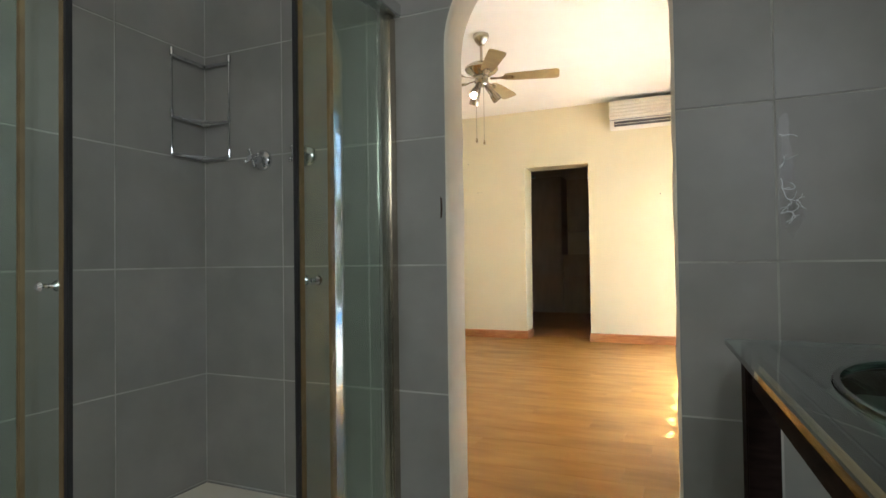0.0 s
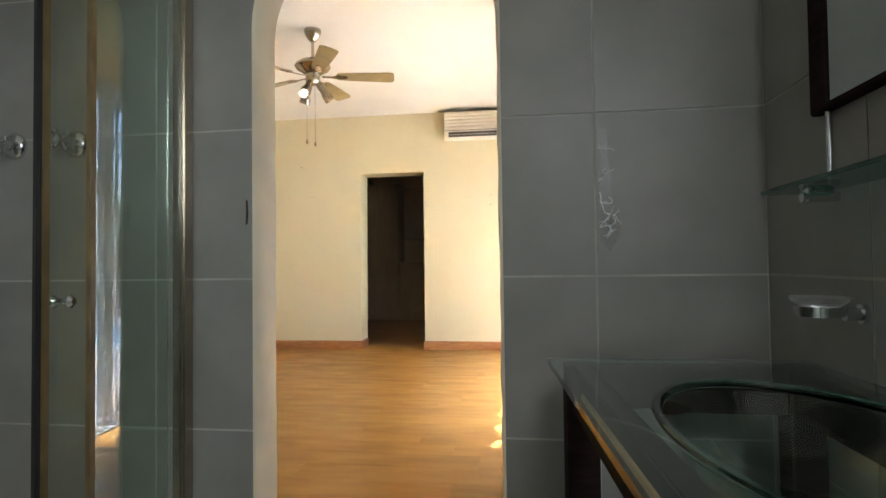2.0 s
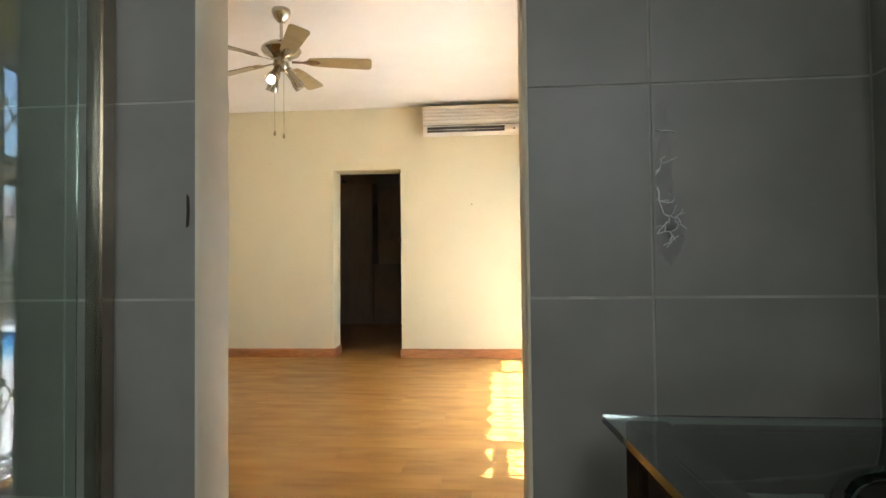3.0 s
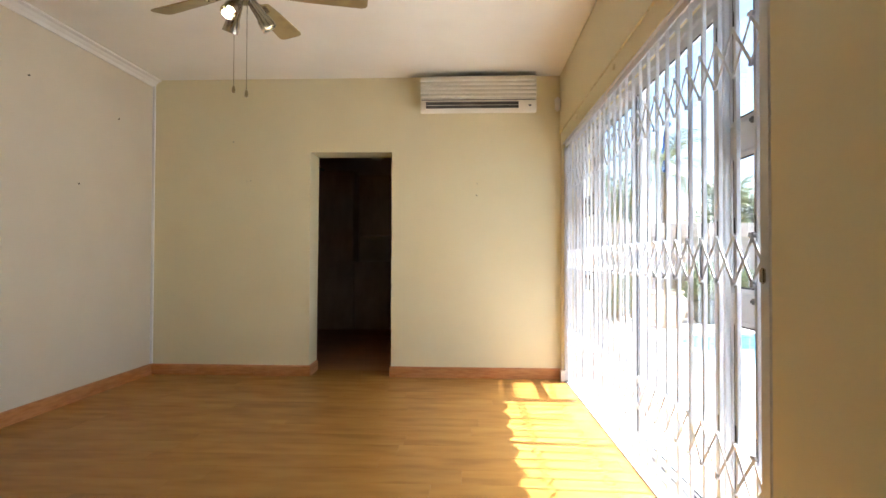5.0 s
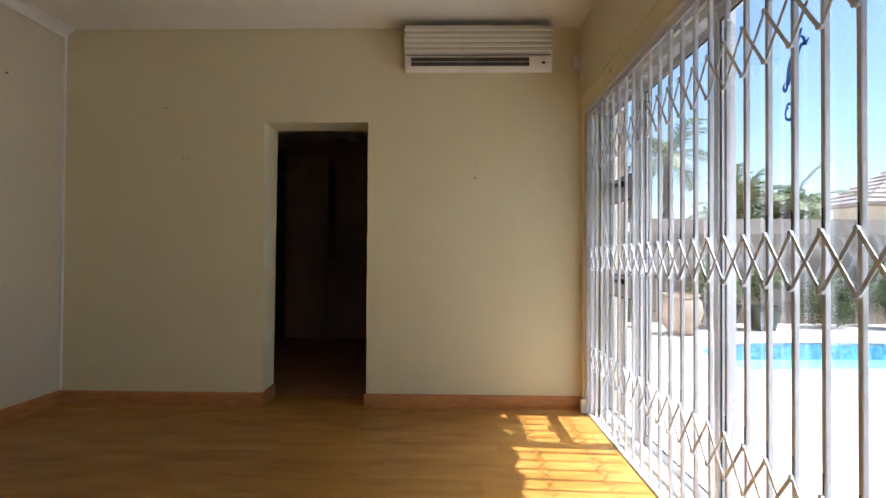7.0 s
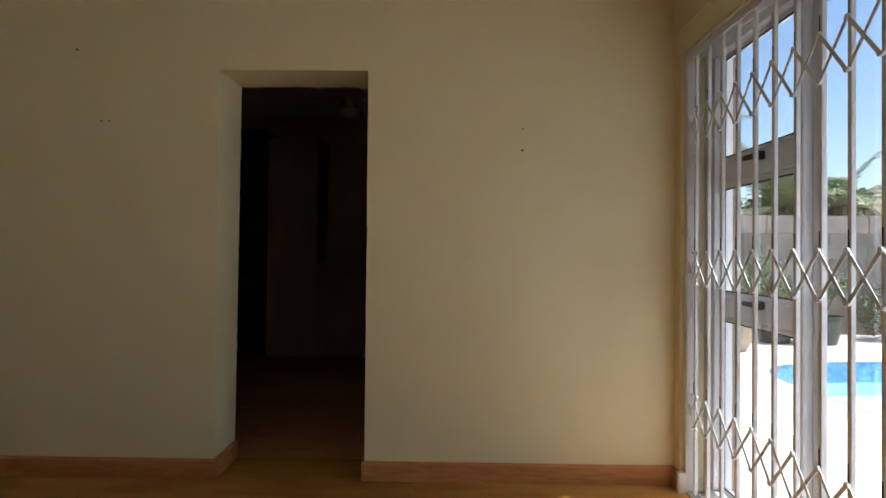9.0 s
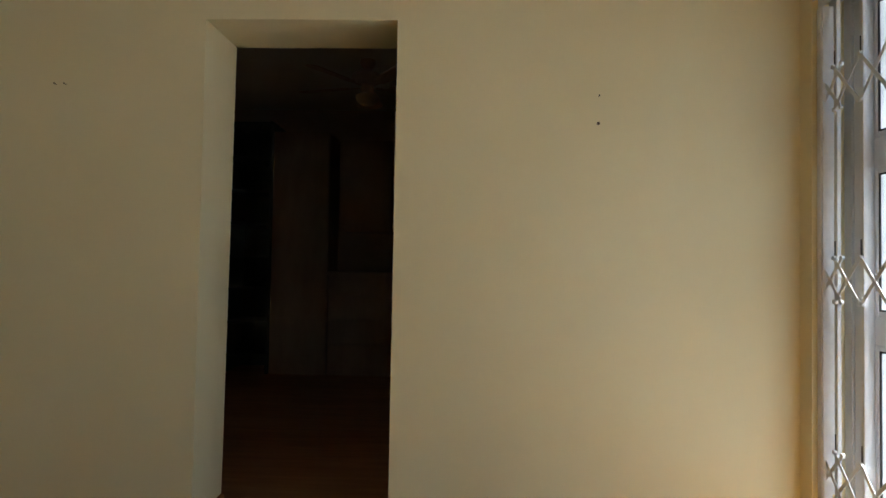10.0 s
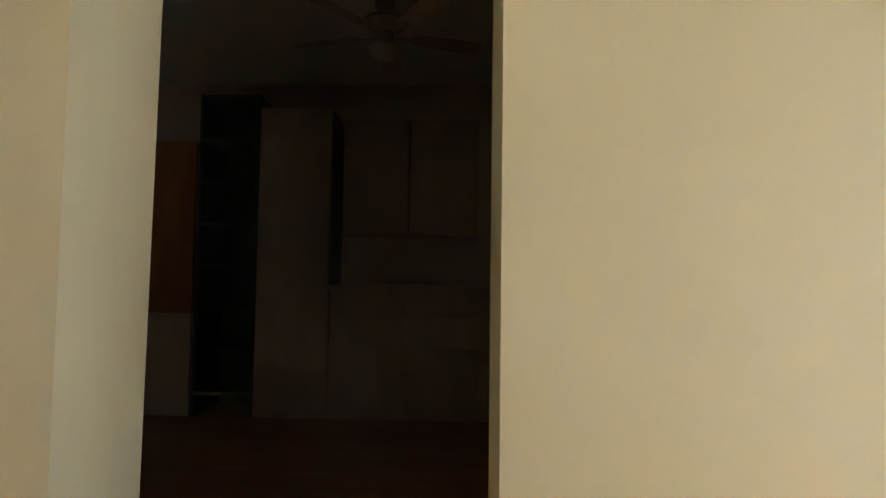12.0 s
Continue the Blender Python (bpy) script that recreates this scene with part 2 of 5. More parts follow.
def cyl(bm, a, b, r0, r1=None, seg=16, caps=True):
    a, b = Vector(a), Vector(b)
    r1 = r0 if r1 is None else r1
    q = (b - a).to_track_quat("Z", "Y").to_matrix().to_4x4()
    bmesh.ops.create_cone(bm, cap_ends=caps, segments=seg, radius1=r0, radius2=r1, depth=(b - a).length,
                          matrix=Matrix.Translation((a + b) / 2) @ q)
    return bm


def lathe(bm, cx, cy, profile, seg=28):
    """Turns a profile of (radius, height) about an upright axis."""
    rings = []
    for r, z in profile:
        rings.append([bm.verts.new((cx + r * math.cos(2 * math.pi * i / seg), cy + r * math.sin(2 * math.pi * i / seg), z)) for i in range(seg)])
    for p, q in zip(rings, rings[1:]):
        for i in range(seg):
            j = (i + 1) % seg
            bm.faces.new((p[i], p[j], q[j], q[i]))
    bmesh.ops.remove_doubles(bm, verts=bm.verts[:], dist=1e-5)
    return bm


def slab(bm, pts, axis, lo, hi):
    """Extrudes a flat outline of (u, v) along an axis: y: (x, z); x: (y, z); z: (x, y)."""
    def at(u, v, w):
        return {"y": (u, w, v), "x": (w, u, v), "z": (u, v, w)}[axis]
    a = [bm.verts.new(at(u, v, lo)) for u, v in pts]
    b = [bm.verts.new(at(u, v, hi)) for u, v in pts]
    k = len(pts)
    bm.faces.new(a)
    bm.faces.new(b[::-1])
    for i in range(k):
        j = (i + 1) % k
        bm.faces.new((a[i], b[i], b[j], a[j]))
    return bm


def tube(bm, pts, r, seg=8):
    for p, q in zip(pts, pts[1:]):
        cyl(bm, p, q, r, seg=seg)
    return bm


def finish(bm, name, mat, smooth=False):
    bmesh.ops.recalc_face_normals(bm, faces=bm.faces[:])
    me = bpy.data.meshes.new(name)
    bm.to_mesh(me)
    bm.free()
    me.materials.append(mat)
    if smooth:
        me.shade_smooth()
        me.set_sharp_from_angle(angle=radians(40))
    return me


def thing(name, x, y, z, label, category, group="", kind=""):
    ob = new(name)
    ob.location = (x, y, z)
    return tagged(ob, label, category, group, kind)


def origin_of(ob):
    p = Vector((0, 0, 0))
    while ob:
        p += ob.location
        ob = ob.parent
    return p


def part(name, bm, mat, parent, label="", smooth=False):
    """One mesh, given in world places, as a part of a thing."""
    bmesh.ops.translate(bm, verts=bm.verts[:], vec=-origin_of(parent))
    ob = new(name, finish(bm, name, mat, smooth))
    ob.parent = parent
    return tagged(ob, label)


def solo(name, bm, mat, label, category, kind="", group="", smooth=False):
    return tagged(new(name, finish(bm, name, mat, smooth)), label, category, group, kind)


def piece(name, mesh, parent, x, y, z, turn=None):
    ob = new(name, mesh)
    ob.parent = parent
    ob.location = Vector((x, y, z)) - origin_of(parent)
    if turn:
        ob.rotation_euler = turn
    return ob


def raw(name, verts, faces, mat):
    me = bpy.data.meshes.new(name)
    me.from_pydata(verts, [], faces)
    me.materials.append(mat)
    return me


B = bmesh.new

# ---- the bedroom's shell ----
XL, XR, YB, YF, ZC = -2.668, 1.155, 1.945, 7.0, 2.77
DL, DR, DT = -1.165, -0.40, 2.08           # doorway in the far wall
GY0, GY1, GT = 3.345, 6.925, 2.135          # glazed opening in the side wall
AL, AR, SPRING = -0.021, 0.655, 1.63        # arch to the bathroom
YT = 1.815                                 # tiled face of the arch wall
ARC_R, ARC_X = (AR - AL) / 2, (AR + AL) / 2


def arch_height(x):
    return SPRING + math.sqrt(max(ARC_R ** 2 - (x - ARC_X) ** 2, 0.0))


bm = B()
box(bm, XL - 0.25, DL, YF, YF + 0.3, 0, ZC + 0.1)
box(bm, DR, XR + 0.255, YF, YF + 0.3, 0, ZC + 0.1)
box(bm, DL, DR, YF, YF + 0.3, DT, ZC + 0.1)
for v in bm.verts:
    if abs(v.co.x - DL) < 1e-4 and v.co.y > YF + 0.29:     # the reveal leans a little out of plumb
        v.co.x += -0.009 + 0.007 * v.co.z
solo("wall_north", bm, PAINT, "cream painted plaster wall with an open doorway", "wall", "structure")
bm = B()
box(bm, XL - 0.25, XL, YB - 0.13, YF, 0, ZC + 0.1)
solo("wall_west", bm, TONED_PAINT, "cream plaster side wall of the bedroom, toned darker to dim its bounced light", "wall", "structure")
bm = B()
box(bm, XR, XR + 0.255, YB + 0.04, GY0, 0, ZC + 0.1)
box(bm, XR, XR + 0.255, GY1, YF, 0, ZC + 0.1)
box(bm, XR, XR + 0.255, GY0, GY1, GT, ZC + 0.1)
solo("wall_east", bm, PAINT, "cream painted wall round the wide glazed opening", "wall", "structure")
bm = B()
box(bm, XL - 0.1, AL, YT + 0.012, YB, 0, ZC + 0.1)
box(bm, AR, XR + 0.255, YT + 0.012, YB, 0, ZC + 0.1)
arc = [(ARC_X - ARC_R * math.cos(math.pi * i / 28), SPRING + ARC_R * math.sin(math.pi * i / 28)) for i in range(29)]
for (u0, v0), (u1, v1) in zip(arc, arc[1:]):
    slab(bm, [(u0, v0), (u1, v1), (u1, ZC + 0.1), (u0, ZC + 0.1)], "y", YT + 0.012, YB)
box(bm, AR, XR, YB, 2.20, 0, ZC)
bmesh.ops.remove_doubles(bm, verts=bm.verts[:], dist=1e-5)
solo("wall_south", bm, PAINT, "cream plaster wall with an arched opening to the bathroom", "wall", "structure")
bm = B()
box(bm, XL, XR, YB, YF, ZC, ZC + 0.1)
solo("ceiling", bm, CEIL, "white painted bedroom ceiling", "ceiling", "structure")
# rounded plaster lining of the arch, its edges uneven and chipped
bm = B()
rng = random.Random(4)
ring = [(AL, SPRING * i / 24) for i in range(24)] + arc + [(AR, SPRING * (1 - i / 24)) for i in range(1, 25)]
cols = []
for i, (u, v) in enumerate(ring):
    p, q = ring[max(i - 1, 0)], ring[min(i + 1, len(ring) - 1)]
    d = Vector((q[0] - p[0], q[1] - p[1])).normalized()
    chip = 0.008 if rng.random() < 0.12 else 0.0
    n0, n1 = 0.010 + rng.uniform(-0.0025, 0.0025), 0.010 + rng.uniform(-0.002, 0.002)
    f0, f1 = YT + 0.003 + rng.uniform(0, 0.004) + chip, YB - 0.006 - rng.uniform(0, 0.004)
    cols.append([bm.verts.new(w) for w in ((u, YT - 0.004, v), (u + d.y * n0 * 0.6, YT - 0.002 + chip * 0.5, v - d.x * n0 * 0.6), (u + d.y * n0, f0, v - d.x * n0),
                                           (u + d.y * n1, f1, v - d.x * n1), (u + d.y * n1 * 0.6, YB + 0.001, v - d.x * n1 * 0.6), (u, YB + 0.004, v))])
for p, q in zip(cols, cols[1:]):
    for k in range(5):
        bm.faces.new((p[k], q[k], q[k + 1], p[k + 1]))
bmesh.ops.remove_doubles(bm, verts=bm.verts[:], dist=1e-5)
solo("arch_trim", bm, REVEAL, "chipped cream plaster lining of the arch", "trim", "structure", smooth=True)

# coving along the side wall, with a shallow profile
bm = B()
prof = [(XL, ZC), (XL, ZC - 0.07), (XL + 0.012, ZC - 0.07), (XL + 0.022, ZC - 0.045), (XL + 0.045, ZC - 0.022), (XL + 0.07, ZC - 0.012), (XL + 0.07, ZC)]
slab(bm, prof, "y", YB, YF)
solo("trim_coving", bm, WHITE_TRIM, "white coved cornice between side wall and ceiling", "cornice", "structure")


def skirting(bm, a, b, inward):
    """A board with a rounded top from a to b on the floor, its thickness towards inward."""
    a, b, n = Vector((*a, 0)), Vector((*b, 0)), Vector((*inward, 0))
    prof = [(0.0, 0.0), (0.015, 0.0), (0.015, 0.085), (0.011, 0.094), (0.004, 0.098), (0.0, 0.098)]
    p = [bm.verts.new(a + n * u + Vector((0, 0, v))) for u, v in prof]
    q = [bm.verts.new(b + n * u + Vector((0, 0, v))) for u, v in prof]
    for i in range(6):
        j = (i + 1) % 6
        bm.faces.new((p[i], p[j], q[j], q[i]))
    bm.faces.new(p[::-1])
    bm.faces.new(q)


for name, a, b, n in [("baseboard_north_a", (XL, YF), (DL + 0.013, YF), (0, -1)), ("baseboard_north_b", (DR - 0.013, YF), (XR, YF), (0, -1)),
                      ("baseboard_west", (XL, YB), (XL, YF - 0.016), (1, 0)), ("baseboard_doorway_a", (DL, YF + 0.002), (DL - 0.009, YF + 0.3), (1, 0)),
                      ("baseboard_doorway_b", (DR, YF + 0.002), (DR, YF + 0.3), (-1, 0)), ("baseboard_east_a", (XR, GY1), (XR, YF - 0.016), (-1, 0)),
                      ("baseboard_east_b", (XR, 2.25), (XR, GY0), (-1, 0)), ("baseboard_south", (XL + 0.016, YB), (AL, YB), (0, 1))]:
    bm = B()
    skirting(bm, a, b, n)
    solo(name, bm, SKIRT, "orange-brown varnished wooden skirting board", "skirting board", "structure")

solo("trim_jamb_foot", box(B(), XR - 0.017, XR + 0.03, GY1 - 0.03, GY1 - 0.0015, 0, 0.10, 0.003), WHITE_TRIM, "white painted block ending the skirting board", "trim", "structure")
# floor under the planks
bm = B()
box(bm, XL, XR + 0.02, YB - 0.13, YF + 0.3, -0.12, -0.010)
floor = solo("floor", bm, SUBFLOOR, "golden oak laminate plank floor, glossy and sunlit", "floor", "structure")
# sill under the glazing
bm = B()
box(bm, XR + 0.02, XR + 0.255, GY0, GY1, -0.12, -0.004)
solo("door_sill", bm, WHITE_TRIM, "white sill under the sliding doors", "sill", "structure")

# lintel ledge above the grille, with its three fixings
bm = B()
box(bm, XR - 0.012, XR, GY0 - 0.2, YF, GT + 0.115, ZC - 0.001)
for yy in (4.0, 5.065, 6.208):
    cyl(bm, (XR - 0.012, yy, GT + 0.068), (XR + 0.0, yy, GT + 0.068), 0.016, 0.02, 12)
solo("trim_lintel", bm, PAINT, "cream plaster ledge above the glazed opening", "ledge", "structure")

# ---- bathroom shell ----
BX0, BX1, BY0, BZ = -1.04, 1.288, -1.3, 2.5
WB = (-1.0, -0.2, 1.3495, 2.1665)            # unseen bathroom window, placed for its light: y0, y1, z0, z1
bm = B()
box(bm, BX0 - 0.2, BX0 - 0.0022, BY0 - 0.2, YT + 0.012, 0, BZ + 0.1)
wall_bw = solo("wall_bath_west", bm, GROUT, "grey ceramic tiled bathroom wall with pale joints", "wall", "structure")
bm = B()
for y0, y1, z0, z1 in ((BY0 - 0.2, WB[0], 0, BZ + 0.1), (WB[1], YT + 0.012, 0, BZ + 0.1), (WB[0], WB[1], 0, WB[2]), (WB[0], WB[1], WB[3], BZ + 0.1)):
    box(bm, BX1 + 0.0022, BX1 + 0.2, y0, y1, z0, z1)
wall_be = solo("wall_bath_east", bm, GROUT, "grey ceramic tiled bathroom wall behind the vanity", "wall", "structure")
bm = B()
box(bm, BX0 - 0.008, BX1 + 0.002, BY0 - 0.2, BY0, 0, BZ)
solo("wall_bath_south", bm, TILE, "plain grey bathroom wall", "wall", "structure")
bm = B()
box(bm, BX0 - 0.2, BX1 + 0.2, BY0 - 0.2, YT + 0.012, BZ, BZ + 0.1)
solo("ceiling_bath", bm, CEIL, "white painted bathroom ceiling", "ceiling", "structure")
bm = B()
box(bm, BX0 - 0.2, BX1 + 0.2, BY0 - 0.2, YT + 0.0, -0.12, 0)
solo("floor_bath", bm, BATH_FLOOR, "grey tiled bathroom floor", "floor", "structure")
# window out of view, added to go with the daylight lamp
window2 = thing("window_1", BX1 + 0.1, -0.6, WB[2], "unseen frosted bathroom window in a plain white frame, added for daylight", "window", kind="structure")
bm = B()
for y0, y1, z0, z1 in ((WB[0], WB[0] + 0.04, WB[2], WB[3]), (WB[1] - 0.04, WB[1], WB[2], WB[3]), (WB[0] + 0.04, WB[1] - 0.04, WB[2], WB[2] + 0.04),
                       (WB[0] + 0.04, WB[1] - 0.04, WB[3] - 0.04, WB[3]), (-0.62, -0.58, WB[2] + 0.04, WB[3] - 0.04)):
    box(bm, BX1 + 0.08, BX1 + 0.12, y0, y1, z0, z1)
part("window_frame", bm, WHITE_TRIM, window2)
for y0, y1 in ((WB[0] + 0.04, -0.62), (-0.58, WB[1] - 0.04)):
    ob = part("pane", box(B(), BX1 + 0.098, BX1 + 0.104, y0, y1, WB[2] + 0.04, WB[3] - 0.04), FROSTED, window2)
# grout bed on the arch wall
bm = B()
z_top = BZ
for x0, x1 in ((BX0 - 0.008, AL), (AR, BX1 + 0.008)):
    box(bm, x0, x1, YT + 0.0022, YT + 0.0115, 0, z_top)
for (u0, v0), (u1, v1) in zip(arc, arc[1:]):
    slab(bm, [(u0, v0), (u1, v1), (u1, z_top), (u0, z_top)], "y", YT + 0.0022, YT + 0.0115)
wall_ba = solo("wall_bath_north", bm, GROUT, "grey ceramic tiled wall round the plastered arch", "wall", "structure")

# ---- dark room beyond the doorway ----
RY = 10.5
bm = B()
box(bm, -3.4, 1.4, YF + 0.3, RY + 0.7, -0.12, -0.004)
solo("floor_back_room", bm, FARFLOOR, "dark reddish wooden floor of the unlit room", "floor", "structure")
bm = B()
box(bm, -3.4, 1.4, RY + 0.5, RY + 0.7, 0, 2.8)
solo("wall_back_north", bm, FARWALL, "brown painted back wall of the unlit room", "wall", "structure")
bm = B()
WW = (8.0, 8.36, 2.0, 2.3)                  # small unseen window, added for light: y0, y1, z0, z1
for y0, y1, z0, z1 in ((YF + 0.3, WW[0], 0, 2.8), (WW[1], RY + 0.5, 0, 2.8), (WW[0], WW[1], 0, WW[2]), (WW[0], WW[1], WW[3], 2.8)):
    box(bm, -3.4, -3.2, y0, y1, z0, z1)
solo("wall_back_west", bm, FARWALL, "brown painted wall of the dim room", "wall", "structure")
bm = B()
box(bm, 1.2, 1.4, YF + 0.3, RY + 0.5, 0, 2.8)
solo("wall_back_east", bm, FARWALL, "brown painted wall of the unlit room", "wall", "structure")
bm = B()
box(bm, -3.2, XL - 0.25, YF + 0.1, YF + 0.3, 0, 2.8)
solo("wall_back_south", bm, FARWALL, "brown painted wall of the unlit room", "wall", "structure")
# white here so that more light bounces through the unlit room
bm = B()
box(bm, -3.4, 1.4, YF + 0.3, RY + 0.7, 2.8, 2.9)
solo("ceiling_back_room", bm, CEIL, "white painted ceiling of the unlit room, pale for bounced light", "ceiling", "structure")

# unseen window, added so that daylight lifts the dark room
added_window = thing("window_2", -3.3, (WW[0] + WW[1]) / 2, WW[2], "small unseen high window in a white frame, added to brighten the room", "window", kind="structure")
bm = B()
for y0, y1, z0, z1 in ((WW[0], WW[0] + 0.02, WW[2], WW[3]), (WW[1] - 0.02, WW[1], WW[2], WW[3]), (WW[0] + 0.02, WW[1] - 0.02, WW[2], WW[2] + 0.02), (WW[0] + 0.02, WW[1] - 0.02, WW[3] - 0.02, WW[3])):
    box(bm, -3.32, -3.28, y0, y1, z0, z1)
part("window_frame", bm, WHITE_TRIM, added_window)
part("pane", box(B(), -3.303, -3.297, WW[0] + 0.02, WW[1] - 0.02, WW[2] + 0.02, WW[3] - 0.02), GLASS, added_window).visible_shadow = False

# ---- roof edge outside: wavy tile ends ----
bm = B()
edge = []
n = 0
while n <= 24 * 12:
    yy = -2.0 + n * 0.33 / 24 * 1.0 * 3.2
    edge.append((1.727 + 0.048 * abs(math.sin(math.pi * (yy - 0.17) / 0.33)), yy))
    n += 1
pts = [(XR + 0.257, edge[0][1])] + edge + [(XR + 0.257, edge[-1][1])]
slab(bm, [(x, y) for x, y in pts], "z", 2.66, 2.70)
solo("roof_eave", bm, EAVE, "overhanging roof edge with wavy clay tile ends", "roof", "structure")
# unseen slab above the ceilings, added to block the sun
bm = B()
box(bm, -3.6, XR + 0.3, -2.0, 11.4, 2.95, 3.05)
solo("roof", bm, EAVE, "flat unseen slab of roof over the house, keeps the sun out", "roof", "structure")


# ---- sliding doors and side casements ----
def window_frame(parent, y0, y1, z0, z1, x0, x1, w, name, mat=ALU):
    """Four rails of an upright frame, one mesh."""
    bm = B()
    box(bm, x0, x1, y0, y0 + w, z0, z1, 0.003)
    box(bm, x0, x1, y1 - w, y1, z0, z1, 0.003)
    box(bm, x0 + 0.001, x1 - 0.001, y0 + w - 0.002, y1 - w + 0.002, z0, z0 + w, 0.003)
    box(bm, x0 + 0.001, x1 - 0.001, y0 + w - 0.002, y1 - w + 0.002, z1 - w, z1, 0.003)
    return part(name, bm, mat, parent)


def pane(parent, y0, y1, z0, z1, x):
    bm = B()
    box(bm, x - 0.003, x + 0.003, y0, y1, z0, z1)
    ob = part("pane", bm, GLASS, parent)
    ob.visible_shadow = False
    # rubber gasket round the glass
    bm = B()
    g = 0.006
    for a, b, c, d in ((y0, y0 + g, z0, z1), (y1 - g, y1, z0, z1), (y0 + g, y1 - g, z0, z0 + g), (y0 + g, y1 - g, z1 - g, z1)):
        box(bm, x - 0.008, x - 0.0035, a, b, c, d)
    part("gasket", bm, SEAL, parent, "black rubber seal")
    return ob


WX = 1.32
ZB, ZT = 0.0, GT
glazing = thing("door_1", WX, (GY0 + GY1) / 2, 0, "white aluminium sliding door set with clear panes, closed", "glass door", kind="structure")
window_frame(glazing, GY0, GY1, ZB, ZT, WX - 0.05, WX + 0.05, 0.045, "outer_frame")
for y0, y1 in ((GY0 + 0.046, GY0 + 0.099), (GY1 - 0.099, GY1 - 0.046)):
    part("jamb_filler", box(B(), WX - 0.045, WX + 0.045, y0, y1, ZB + 0.046, ZT - 0.046, 0.003), ALU, glazing)
for ym in (6.188, 3.965):
    bm = B()
    box(bm, WX - 0.03, WX + 0.03, ym - 0.023, ym + 0.023, ZB + 0.045, ZT - 0.045, 0.003)
    part("mullion", bm, ALU, glazing)
# two sliding leaves
for y0, y1, xo, lab in ((5.09, 6.164, 0.018, "fixed_leaf"), (3.99, 5.15, -0.020, "sliding_leaf")):
    leaf = window_frame(glazing, y0, y1, ZB + 0.045, ZT - 0.046, WX + xo - 0.014, WX + xo + 0.014, 0.045, lab)
    pane(leaf, y0 + 0.045, y1 - 0.045, ZB + 0.09, ZT - 0.091, WX + xo)
    if lab == "sliding_leaf":
        bm = B()
        box(bm, WX - 0.064, WX - 0.037, 4.075, 4.107, 0.985, 1.158, 0.005)
        part("door_handle", bm, BLACK, leaf, "black pull handle with lock")
        # rolls of the bottom rail
        bm = B()
        box(bm, WX - 0.045, WX - 0.03, 4.2, 4.26, ZB + 0.05, ZB + 0.08, 0.003)
        part("roller", bm, BLACK, leaf)
# side casements with two transoms each
for y0, y1, hy in ((6.212, GY1 - 0.10, 6.47), (GY0 + 0.10, 3.941, 3.62)):
    for z0, z1 in ((0.045, 0.865), (0.965, 1.48), (1.59, ZT - 0.046)):
        sash = window_frame(glazing, y0, y1, z0, z1, WX - 0.012, WX + 0.012, 0.018, "sash")
        pane(sash, y0 + 0.018, y1 - 0.018, z0 + 0.018, z1 - 0.018, WX)
    for z0, z1, hz in ((0.866, 0.964, 0.95), (1.481, 1.589, 1.565)):
        bm = B()
        box(bm, WX - 0.012, WX + 0.012, y0, y1, z0, z1, 0.004)
        tr = part("transom", bm, ALU, glazing)
        bm = B()
        box(bm, WX - 0.045, WX - 0.012, hy - 0.025, hy + 0.025, hz - 0.02, hz + 0.015, 0.004)
        box(bm, WX - 0.055, WX - 0.035, hy - 0.03, hy + 0.085, hz - 0.012, hz + 0.008, 0.005)
        part("window_handle", bm, BLACK, tr, "black casement stay handle")
# sticker on the pane: a leaping form and a ring
sticker = thing("glass_sticker", WX - 0.026, 4.6, 1.6, "small torn blue decorative sticker on the door pane", "sticker")
sx = WX - 0.0275


def stroke(name, pts, w):
    """A flat curling brush stroke through points of (y, z), tapered to both ends."""
    fine = []
    for i in range(len(pts) - 1):
        p = [Vector(pts[max(0, min(len(pts) - 1, i + k))]) for k in (-1, 0, 1, 2)]
        for j in range(5):
            t = j / 5
            fine.append(0.5 * (2 * p[1] + (p[2] - p[0]) * t + (2 * p[0] - 5 * p[1] + 4 * p[2] - p[3]) * t * t + (3 * p[1] - p[0] - 3 * p[2] + p[3]) * t ** 3))
    fine.append(Vector(pts[-1]))
    edge_a, edge_b = [], []
    for i, p in enumerate(fine):
        d = (fine[min(i + 1, len(fine) - 1)] - fine[max(i - 1, 0)]).normalized()
        h = w * (0.35 + 0.65 * math.sin(math.pi * i / (len(fine) - 1)))
        edge_a.append((p.x - d.y * h, p.y + d.x * h))
        edge_b.append((p.x + d.y * h, p.y - d.x * h))
    bm = B()
    for i in range(len(fine) - 1):
        slab(bm, [edge_a[i], edge_a[i + 1], edge_b[i + 1], edge_b[i]], "x", sx, sx + 0.002)
    bmesh.ops.remove_doubles(bm, verts=bm.verts[:], dist=1e-6)
    part(name, bm, BLUE, sticker)


stroke("body_stroke", [(4.570, 1.795), (4.592, 1.765), (4.612, 1.735), (4.634, 1.70), (4.644, 1.665), (4.650, 1.635)], 0.010)
stroke("back_stroke", [(4.545, 1.735), (4.572, 1.745), (4.598, 1.71), (4.622, 1.675), (4.640, 1.64)], 0.0065)
stroke("tail_stroke", [(4.535, 1.752), (4.552, 1.742), (4.560, 1.76), (4.574, 1.772)], 0.006)
stroke("curl_stroke", [(4.640, 1.648), (4.655, 1.628), (4.668, 1.640), (4.660, 1.655)], 0.005)
stroke("ring", [(4.655, 1.565), (4.645, 1.582), (4.625, 1.576), (4.618, 1.552), (4.632, 1.532), (4.652, 1.540), (4.656, 1.562), (4.640, 1.572)], 0.0055)
stroke("ring_tail", [(4.620, 1.60), (4.612, 1.57), (4.606, 1.542), (4.612, 1.532)], 0.004)

